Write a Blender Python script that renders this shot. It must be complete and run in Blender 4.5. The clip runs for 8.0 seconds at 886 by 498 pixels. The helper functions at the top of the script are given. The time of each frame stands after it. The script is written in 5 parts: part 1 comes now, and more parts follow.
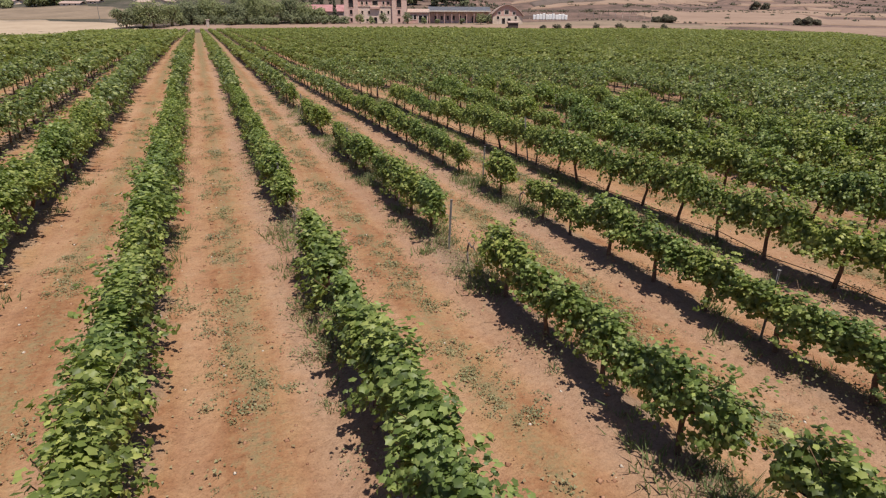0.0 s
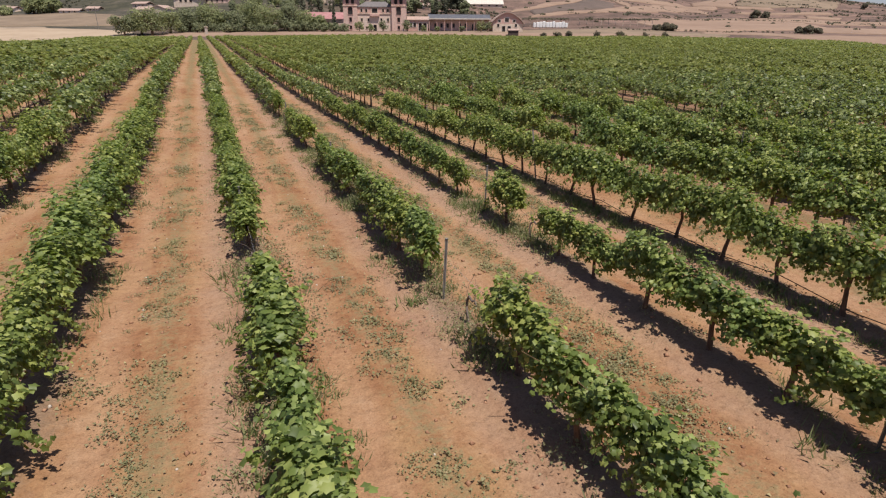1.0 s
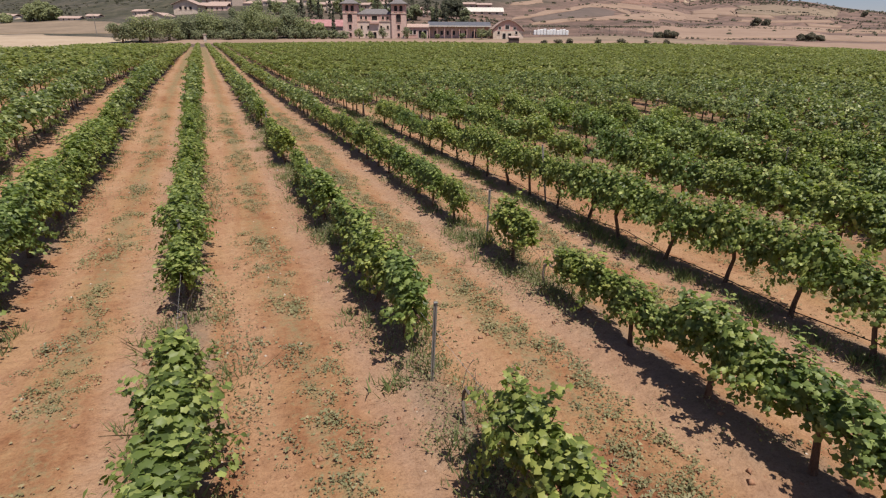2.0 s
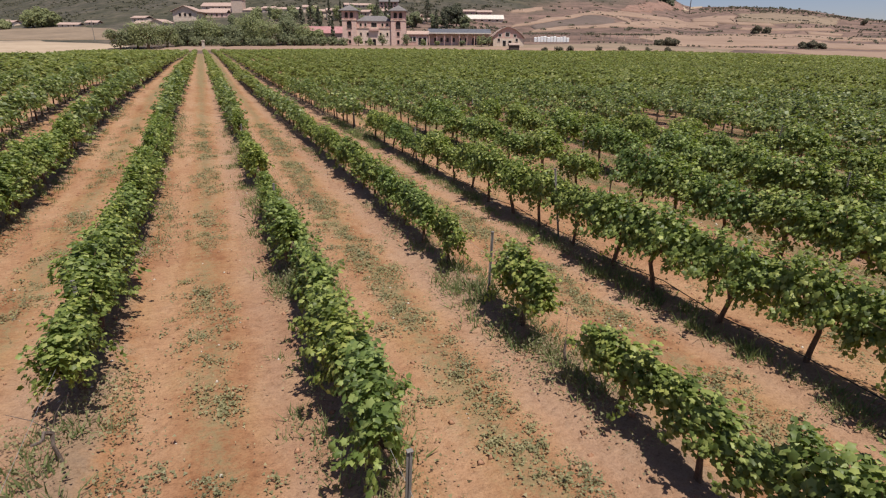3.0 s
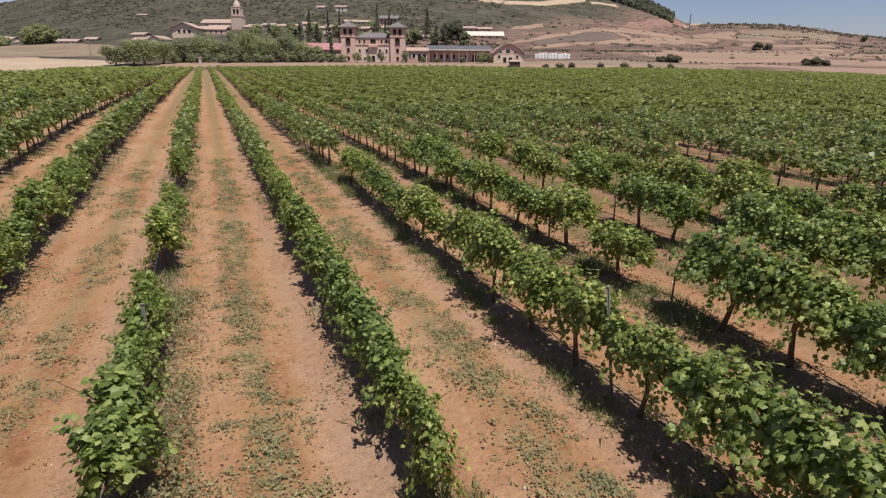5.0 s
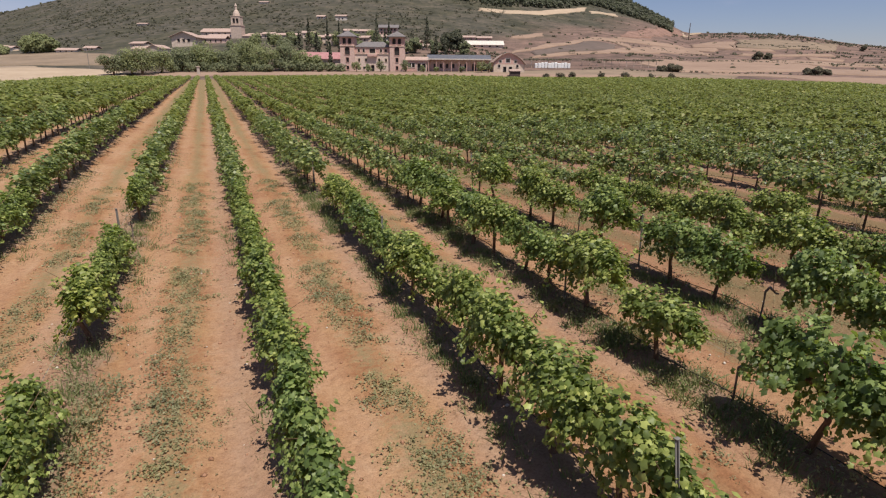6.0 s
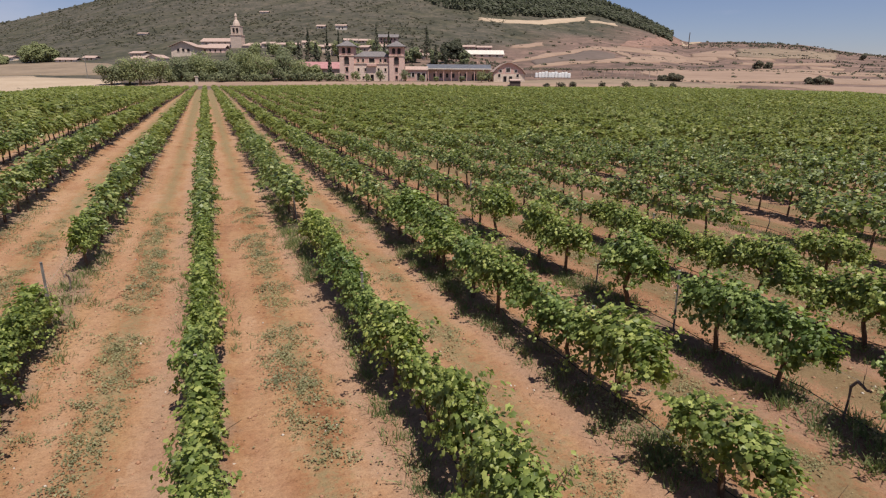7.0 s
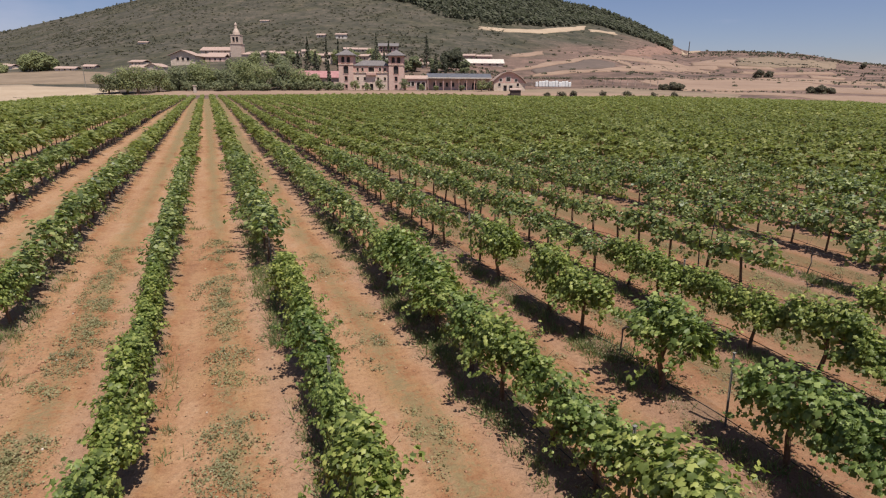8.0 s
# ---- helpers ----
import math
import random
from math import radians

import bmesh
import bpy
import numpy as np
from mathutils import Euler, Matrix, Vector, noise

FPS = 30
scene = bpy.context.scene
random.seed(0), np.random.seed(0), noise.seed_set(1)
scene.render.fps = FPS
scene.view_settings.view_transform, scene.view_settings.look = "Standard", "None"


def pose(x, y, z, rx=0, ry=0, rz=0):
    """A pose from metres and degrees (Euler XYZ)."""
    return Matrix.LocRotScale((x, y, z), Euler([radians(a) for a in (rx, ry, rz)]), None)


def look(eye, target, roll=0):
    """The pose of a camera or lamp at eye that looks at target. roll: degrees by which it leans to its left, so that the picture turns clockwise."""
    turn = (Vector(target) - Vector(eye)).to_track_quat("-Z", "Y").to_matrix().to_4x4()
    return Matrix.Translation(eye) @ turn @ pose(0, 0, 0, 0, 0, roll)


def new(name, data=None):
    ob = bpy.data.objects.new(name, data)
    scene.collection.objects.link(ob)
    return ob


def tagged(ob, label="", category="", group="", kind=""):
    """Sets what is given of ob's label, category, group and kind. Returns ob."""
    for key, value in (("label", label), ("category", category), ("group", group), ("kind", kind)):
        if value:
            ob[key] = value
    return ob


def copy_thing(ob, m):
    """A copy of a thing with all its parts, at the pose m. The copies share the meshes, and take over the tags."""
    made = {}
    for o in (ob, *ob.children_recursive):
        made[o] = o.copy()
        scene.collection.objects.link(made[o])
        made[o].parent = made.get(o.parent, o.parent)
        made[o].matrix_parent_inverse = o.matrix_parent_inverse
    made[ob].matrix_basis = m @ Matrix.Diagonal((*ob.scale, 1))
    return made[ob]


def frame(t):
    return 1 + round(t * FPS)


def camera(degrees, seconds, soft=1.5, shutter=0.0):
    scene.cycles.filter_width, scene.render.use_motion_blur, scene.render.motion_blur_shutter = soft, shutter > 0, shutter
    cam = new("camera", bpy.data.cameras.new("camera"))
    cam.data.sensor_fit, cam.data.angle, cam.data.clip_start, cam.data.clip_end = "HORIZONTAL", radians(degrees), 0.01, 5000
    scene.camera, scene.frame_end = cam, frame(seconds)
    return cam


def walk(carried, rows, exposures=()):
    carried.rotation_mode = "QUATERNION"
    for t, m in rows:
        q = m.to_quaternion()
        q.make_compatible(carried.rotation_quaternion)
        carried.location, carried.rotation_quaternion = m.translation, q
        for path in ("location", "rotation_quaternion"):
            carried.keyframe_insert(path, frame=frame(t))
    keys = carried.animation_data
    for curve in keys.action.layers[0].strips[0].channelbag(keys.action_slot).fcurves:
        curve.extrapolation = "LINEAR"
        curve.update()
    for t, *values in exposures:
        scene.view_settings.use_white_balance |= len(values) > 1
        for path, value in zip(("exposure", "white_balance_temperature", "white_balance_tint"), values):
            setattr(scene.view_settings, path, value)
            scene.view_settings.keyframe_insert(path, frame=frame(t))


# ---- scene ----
cam = camera(76.0, 8.0, soft=1.2)
PATH = [
    (0.000, -0.000, -0.000, 4.108, 68.475, -0.249, -22.003),
    (0.500, 0.476, 1.059, 4.006, 68.845, -0.340, -22.008),
    (1.000, 0.963, 2.112, 3.904, 69.194, -0.335, -21.993),
    (1.500, 1.470, 3.168, 3.802, 69.546, -0.297, -21.970),
    (3.000, 2.993, 6.390, 3.647, 70.542, -0.453, -21.932),
    (3.500, 3.538, 7.472, 3.648, 70.867, -0.418, -21.933),
    (4.000, 4.069, 8.574, 3.685, 71.239, -0.396, -21.931),
    (4.500, 4.577, 9.693, 3.778, 71.618, -0.414, -21.904),
    (6.000, 6.070, 12.980, 4.114, 72.797, -0.495, -21.888),
    (6.500, 6.569, 14.056, 4.254, 73.216, -0.439, -21.891),
    (7.000, 7.064, 15.129, 4.406, 73.619, -0.454, -21.874),
    (7.500, 7.575, 16.198, 4.558, 74.010, -0.483, -21.874),
    (8.000, 8.075, 17.253, 4.710, 74.393, -0.477, -21.854),
]
walk(cam, [(t, pose(*p)) for t, *p in PATH])

# ---- light ----
ROW0, STEP = 1.341, 2.649          # place of one vine row and the step between rows
YAW = radians(-21.9)
RT = (math.cos(YAW), math.sin(YAW))   # to the right of the flight
FW = (-math.sin(YAW), math.cos(YAW))  # along the flight

SUN_EL, SUN_AZ = radians(67), radians(165)   # azimuth from the rows' direction, clockwise
world = bpy.data.worlds.new("sky")
scene.world = world
world.use_nodes = True
wn = world.node_tree.nodes
sky = wn.new("ShaderNodeTexSky")
sky.sky_type = "NISHITA"
sky.sun_disc = False
sky.sun_elevation, sky.sun_rotation = SUN_EL, SUN_AZ
sky.altitude, sky.air_density, sky.dust_density, sky.ozone_density = 500, 1.0, 0.5, 6.5
wn["Background"].inputs["Strength"].default_value = 0.084
wl = world.node_tree.links
w_at, w_map, w_cloud, w_ramp, w_mix = wn.new("ShaderNodeTexCoord"), wn.new("ShaderNodeMapping"), wn.new("ShaderNodeTexNoise"), wn.new("ShaderNodeValToRGB"), wn.new("ShaderNodeMix")
w_map.inputs["Scale"].default_value = (1.0, 1.0, 3.5)
w_cloud.inputs["Scale"].default_value, w_cloud.inputs["Detail"].default_value = 2.6, 6.0
w_ramp.color_ramp.elements[0].position, w_ramp.color_ramp.elements[1].position = 0.50, 0.80
w_ramp.color_ramp.elements[1].color = (0.45, 0.45, 0.45, 1)
w_mix.data_type = "RGBA"
w_mix.inputs[7].default_value = (8.5, 9.0, 10.0, 1)
wl.new(w_at.outputs["Generated"], w_map.inputs["Vector"])
wl.new(w_map.outputs["Vector"], w_cloud.inputs["Vector"])
wl.new(w_cloud.outputs["Fac"], w_ramp.inputs["Fac"])
wl.new(w_ramp.outputs["Color"], w_mix.inputs[0])
wl.new(sky.outputs["Color"], w_mix.inputs[6])
w_tint = wn.new("ShaderNodeMix")      # a dusty summer sky, a little violet
w_tint.data_type, w_tint.blend_type = "RGBA", "MULTIPLY"
w_tint.inputs[0].default_value = 1.0
w_tint.inputs[7].default_value = (0.98, 0.81, 0.85, 1)
wl.new(w_mix.outputs[2], w_tint.inputs[6])
wl.new(w_tint.outputs[2], wn["Background"].inputs["Color"])
sun = new("sun", bpy.data.lights.new("sun", "SUN"))
sun.data.energy, sun.data.angle, sun.data.color = 4.75, radians(0.6), (1.0, 0.955, 0.88)
sun_from = Vector((math.cos(SUN_EL) * math.sin(SUN_AZ), math.cos(SUN_EL) * math.cos(SUN_AZ), math.sin(SUN_EL)))
sun.matrix_world = look(sun_from * 100, (0, 0, 0))
scene.view_settings.exposure = 0.2


# ---- materials ----
class Nodes:
    """A node material with short calls."""

    def __init__(self, name, rough=0.8):
        self.mat = bpy.data.materials.new(name)
        self.mat.use_nodes = True
        self.t = self.mat.node_tree
        self.bsdf = self.t.nodes["Principled BSDF"]
        self.bsdf.inputs["Roughness"].default_value = rough
        self.bsdf.inputs["Specular IOR Level"].default_value = 0.25

    def add(self, kind, **values):
        n = self.t.nodes.new(kind)
        for k, v in values.items():
            n.inputs[k].default_value = v
        return n

    def link(self, a, b):
        self.t.links.new(a, b)

    def coords(self, scale=(1, 1, 1), turn=0.0, kind="Object"):
        c = self.add("ShaderNodeTexCoord")
        m = self.add("ShaderNodeMapping", Scale=scale, Rotation=(0, 0, turn))
        self.link(c.outputs[kind], m.inputs["Vector"])
        return m.outputs["Vector"]

    def noise(self, vec, scale, detail=4.0, rough=0.6):
        n = self.add("ShaderNodeTexNoise", Scale=scale, Detail=detail, Roughness=rough)
        self.link(vec, n.inputs["Vector"])
        return n.outputs["Fac"]

    def ramp(self, fac, stops):
        n = self.t.nodes.new("ShaderNodeValToRGB")
        e = n.color_ramp.elements
        while len(e) < len(stops):
            e.new(0.5)
        for s, (p, c) in zip(e, stops):
            s.position = p
            s.color = (*c, 1) if len(c) == 3 else c
        self.link(fac, n.inputs["Fac"])
        return n.outputs["Color"]

    def mix(self, fac, a, b, blend="MIX"):
        n = self.t.nodes.new("ShaderNodeMix")
        n.data_type, n.blend_type = "RGBA", blend
        for slot, v in ((0, fac), (6, a), (7, b)):
            if isinstance(v, (int, float)):
                n.inputs[slot].default_value = v
            elif isinstance(v, tuple):
                n.inputs[slot].default_value = (*v, 1)
            else:
                self.link(v, n.inputs[slot])
        return n.outputs[2]

    def math(self, op, a, b=0.0, clamp=False):
        n = self.t.nodes.new("ShaderNodeMath")
        n.operation, n.use_clamp = op, clamp
        for slot, v in ((0, a), (1, b)):
            if isinstance(v, (int, float)):
                n.inputs[slot].default_value = v
            else:
                self.link(v, n.inputs[slot])
        return n.outputs[0]

    def bump(self, height, strength=0.5, distance=0.05):
        b = self.add("ShaderNodeBump", Strength=strength, Distance=distance)
        self.link(height, b.inputs["Height"])
        self.link(b.outputs["Normal"], self.bsdf.inputs["Normal"])

    def colour(self, c):
        self.link(c, self.bsdf.inputs["Base Color"])
        return self.mat


def grained(name, dark, light, scale=3.0, rough=0.85, bump=0.3, dist=0.02, stretch=(1, 1, 1), kind="Object"):
    """Two tones at two scales, with fine relief."""
    n = Nodes(name, rough)
    v = n.coords(stretch, kind=kind)
    a, b = n.noise(v, scale), n.noise(v, scale * 7, 3)
    both = n.math("ADD", n.math("MULTIPLY", a, 0.65), n.math("MULTIPLY", b, 0.35))
    n.bump(both, bump, dist)
    return n.colour(n.ramp(both, [(0.36, dark), (0.64, light)]))


def leafy(name, dark, mid, light, through_colour, rough=0.5, see=0.3, vary=False, gloss=0.25):
    """Leaves: each one has its own green; some light comes through."""
    n = Nodes(name, rough)
    n.bsdf.inputs["Specular IOR Level"].default_value = gloss
    g = n.t.nodes.new("ShaderNodeNewGeometry")
    o = n.t.nodes.new("ShaderNodeObjectInfo")
    c = n.ramp(g.outputs["Random Per Island"], [(0.0, dark), (0.5, mid), (0.93, light), (1.0, tuple(x * 1.25 for x in light))])
    if vary:      # each plant has its own tone, a few are yellowed
        tone = n.ramp(o.outputs["Random"], [(0.0, (0.80, 0.88, 0.90)), (0.85, (1.10, 1.05, 0.95)), (0.95, (1.12, 1.06, 0.95)), (1.0, (1.28, 1.15, 0.88))])
        c = n.mix(1.0, c, tone, "MULTIPLY")
    patch = n.noise(n.coords(), 0.7, 2)
    c = n.mix(1.0, c, n.ramp(patch, [(0.3, (0.85, 0.9, 0.9)), (0.7, (1.15, 1.1, 0.95))]), "MULTIPLY")
    n.colour(c)
    tr = n.add("ShaderNodeBsdfTranslucent", Color=(*through_colour, 1))
    m = n.add("ShaderNodeMixShader", Fac=see)
    n.link(n.bsdf.outputs[0], m.inputs[1])
    n.link(tr.outputs[0], m.inputs[2])
    n.link(m.outputs[0], n.t.nodes["Material Output"].inputs["Surface"])
    return n.mat


def soil_material():
    """Red clay with wheel tracks, clods and grey litter under the vines."""
    n = Nodes("red_clay_soil", 0.95)
    c = n.t.nodes.new("ShaderNodeTexCoord")
    v = c.outputs["Object"]
    sep = n.t.nodes.new("ShaderNodeSeparateXYZ")
    n.link(v, sep.inputs[0])
    wob = n.noise(v, 0.35, 3)
    x = n.math("ADD", sep.outputs[0], n.math("MULTIPLY", n.math("SUBTRACT", wob, 0.5), 0.5))
    lane = n.math("FRACT", n.math("DIVIDE", n.math("SUBTRACT", x, ROW0), STEP))   # 0 and 1 at the rows, 0.5 mid-lane
    off = n.math("ABSOLUTE", n.math("SUBTRACT", lane, 0.5))                        # 0 mid-lane, 0.5 at the row
    big, med, fine = n.noise(v, 0.22, 5), n.noise(v, 1.5, 6, 0.72), n.noise(v, 11.0, 6, 0.78)
    drag = n.noise(n.coords((1.9, 0.30, 1.0)), 1.2, 5, 0.65)
    blot = n.noise(v, 3.2, 5, 0.7)
    base = n.ramp(n.math("ADD", n.math("ADD", n.math("MULTIPLY", big, 0.28), n.math("MULTIPLY", med, 0.26)), n.math("ADD", n.math("MULTIPLY", drag, 0.30), n.math("MULTIPLY", blot, 0.16))),
                  [(0.38, (0.198, 0.087, 0.042)), (0.45, (0.294, 0.142, 0.069)), (0.52, (0.366, 0.205, 0.107)), (0.60, (0.441, 0.294, 0.182))])
    ochre = n.ramp(n.math("ADD", n.math("MULTIPLY", n.noise(v, 0.55, 4), 0.6), n.math("MULTIPLY", n.noise(n.coords((1.6, 0.5, 1.0)), 1.9, 4), 0.4)), [(0.47, (0, 0, 0)), (0.58, (1, 1, 1))])
    base = n.mix(n.math("MULTIPLY", ochre, 0.62), base, (0.384, 0.236, 0.118))      # yellower clay in streaks
    track = n.ramp(off, [(0.10, (0, 0, 0)), (0.2, (1, 1, 1)), (0.27, (1, 1, 1)), (0.36, (0, 0, 0))])
    base = n.mix(n.math("MULTIPLY", track, n.math("MULTIPLY", big, 0.9)), base, (0.438, 0.272, 0.168))
    # dusty weeds mid-lane, closer grown towards the far end and in the old block on the right
    old = n.math("MULTIPLY", n.math("SUBTRACT", n.math("ADD", sep.outputs[0], n.math("MULTIPLY", n.math("SUBTRACT", big, 0.5), 14.0)), 10.5), 0.2, True)
    along = n.math("MULTIPLY", n.math("SUBTRACT", sep.outputs[1], 34.0), 0.008, True)
    more = n.math("ADD", n.math("MULTIPLY", old, 0.26), n.math("MULTIPLY", along, 0.55))
    sward = n.ramp(n.math("ADD", n.math("ADD", more, n.math("MULTIPLY", off, -1.7)), n.math("ADD", n.math("ADD", n.math("MULTIPLY", big, 0.55), n.math("MULTIPLY", med, 0.45)), n.math("MULTIPLY", n.math("SUBTRACT", fine, 0.5), 1.3))), [(0.36, (0, 0, 0)), (0.58, (1, 1, 1))])
    base = n.mix(n.math("MULTIPLY", sward, 0.86), base, (0.241, 0.192, 0.099))
    litter = n.ramp(n.math("ADD", off, n.math("MULTIPLY", n.math("SUBTRACT", med, 0.5), 0.35)), [(0.36, (0, 0, 0)), (0.45, (1, 1, 1))])
    base = n.mix(n.math("MULTIPLY", litter, 0.8), base, (0.258, 0.184, 0.126))
    worn = n.ramp(n.math("ADD", lane, n.math("MULTIPLY", n.math("SUBTRACT", med, 0.5), 0.25)), [(0.66, (0, 0, 0)), (0.78, (1, 1, 1)), (0.92, (1, 1, 1)), (1.0, (0, 0, 0))])
    base = n.mix(n.math("MULTIPLY", worn, n.math("ADD", n.math("MULTIPLY", big, 0.9), 0.06)), base, (0.354, 0.239, 0.171))
    base = n.mix(n.math("MULTIPLY", old, 0.8), base, n.mix(1.0, base, (0.74, 0.66, 0.66), "MULTIPLY"))      # the old block lies on darker earth
    # fine grit; its dark end paints in the small shadows of clods
    grit_shade = n.ramp(fine, [(0.30, (0.62, 0.57, 0.53)), (0.40, (0.90, 0.88, 0.86)), (0.5, (1.0, 1.0, 1.0)), (0.72, (1.14, 1.14, 1.14))])
    base = n.mix(1.0, n.mix(1.0, base, (0.895, 0.860, 0.848), "MULTIPLY"), grit_shade, "MULTIPLY")
    speck = n.noise(v, 38.0, 3, 0.7)
    base = n.mix(1.0, base, n.ramp(speck, [(0.30, (0.74, 0.71, 0.68)), (0.46, (0.98, 0.98, 0.98)), (0.6, (1.03, 1.03, 1.03)), (0.72, (1.22, 1.22, 1.22))]), "MULTIPLY")
    clod = n.add("ShaderNodeTexVoronoi", Scale=7.0)
    n.link(v, clod.inputs["Vector"])
    h = n.math("ADD", n.math("MULTIPLY", fine, 0.45), n.math("ADD", n.math("MULTIPLY", med, 1.2), n.math("MULTIPLY", clod.outputs["Distance"], -0.35)))
    n.bump(h, 0.9, 0.06)
    return n.colour(base)


def land_material():
    """Dry ground beyond the vineyard: straw, pale earth and low scrub."""
    n = Nodes("dry_hill_land", 0.95)
    v = n.coords((1, 1, 1), turn=-YAW)
    flat = n.coords((0.55, 1.5, 2.2), turn=-YAW)
    band, big, fine = n.noise(flat, 0.012, 4, 0.55), n.noise(v, 0.006, 5), n.noise(v, 0.055, 7, 0.72)
    earth = n.ramp(band, [(0.34, (0.096, 0.065, 0.052)), (0.42, (0.184, 0.119, 0.094)), (0.46, (0.106, 0.073, 0.058)), (0.51, (0.226, 0.147, 0.116)), (0.54, (0.128, 0.086, 0.069)), (0.60, (0.204, 0.133, 0.105)), (0.64, (0.112, 0.078, 0.063))])
    tuft = n.noise(v, 0.17, 5, 0.7)
    green = n.noise(v, 0.021, 4, 0.6)
    scrub = n.ramp(n.math("ADD", n.math("MULTIPLY", fine, 0.5), n.math("MULTIPLY", tuft, 0.5)), [(0.36, (0.044, 0.043, 0.030)), (0.47, (0.068, 0.062, 0.045)), (0.55, (0.094, 0.081, 0.061)), (0.66, (0.140, 0.110, 0.086))])
    scrub = n.mix(n.ramp(green, [(0.42, (0, 0, 0)), (0.60, (1, 1, 1))]), scrub, n.mix(1.0, scrub, (0.80, 0.84, 0.72), "MULTIPLY"))
    sep = n.t.nodes.new("ShaderNodeSeparateXYZ")
    n.link(v, sep.inputs[0])
    # scrub covers the great hill; the low slopes beside it are farmed
    slope = n.math("ADD", n.math("MULTIPLY", sep.outputs[2], 0.012), n.math("MULTIPLY", sep.outputs[0], -0.0022))
    wild = n.ramp(n.math("ADD", slope, n.math("MULTIPLY", n.math("SUBTRACT", big, 0.5), 0.9)), [(0.12, (0, 0, 0)), (0.36, (1, 1, 1))])
    c = n.mix(wild, earth, scrub)
    c = n.mix(1.0, c, n.ramp(fine, [(0.3, (0.8, 0.8, 0.8)), (0.7, (1.15, 1.12, 1.1))]), "MULTIPLY")
    c = n.mix(1.0, c, n.ramp(n.noise(v, 0.33, 4, 0.75), [(0.36, (0.66, 0.68, 0.62)), (0.48, (1.0, 1.0, 1.0)), (0.66, (1.22, 1.16, 1.12))]), "MULTIPLY")
    n.bump(fine, 0.35, 1.0)
    return n.colour(c)


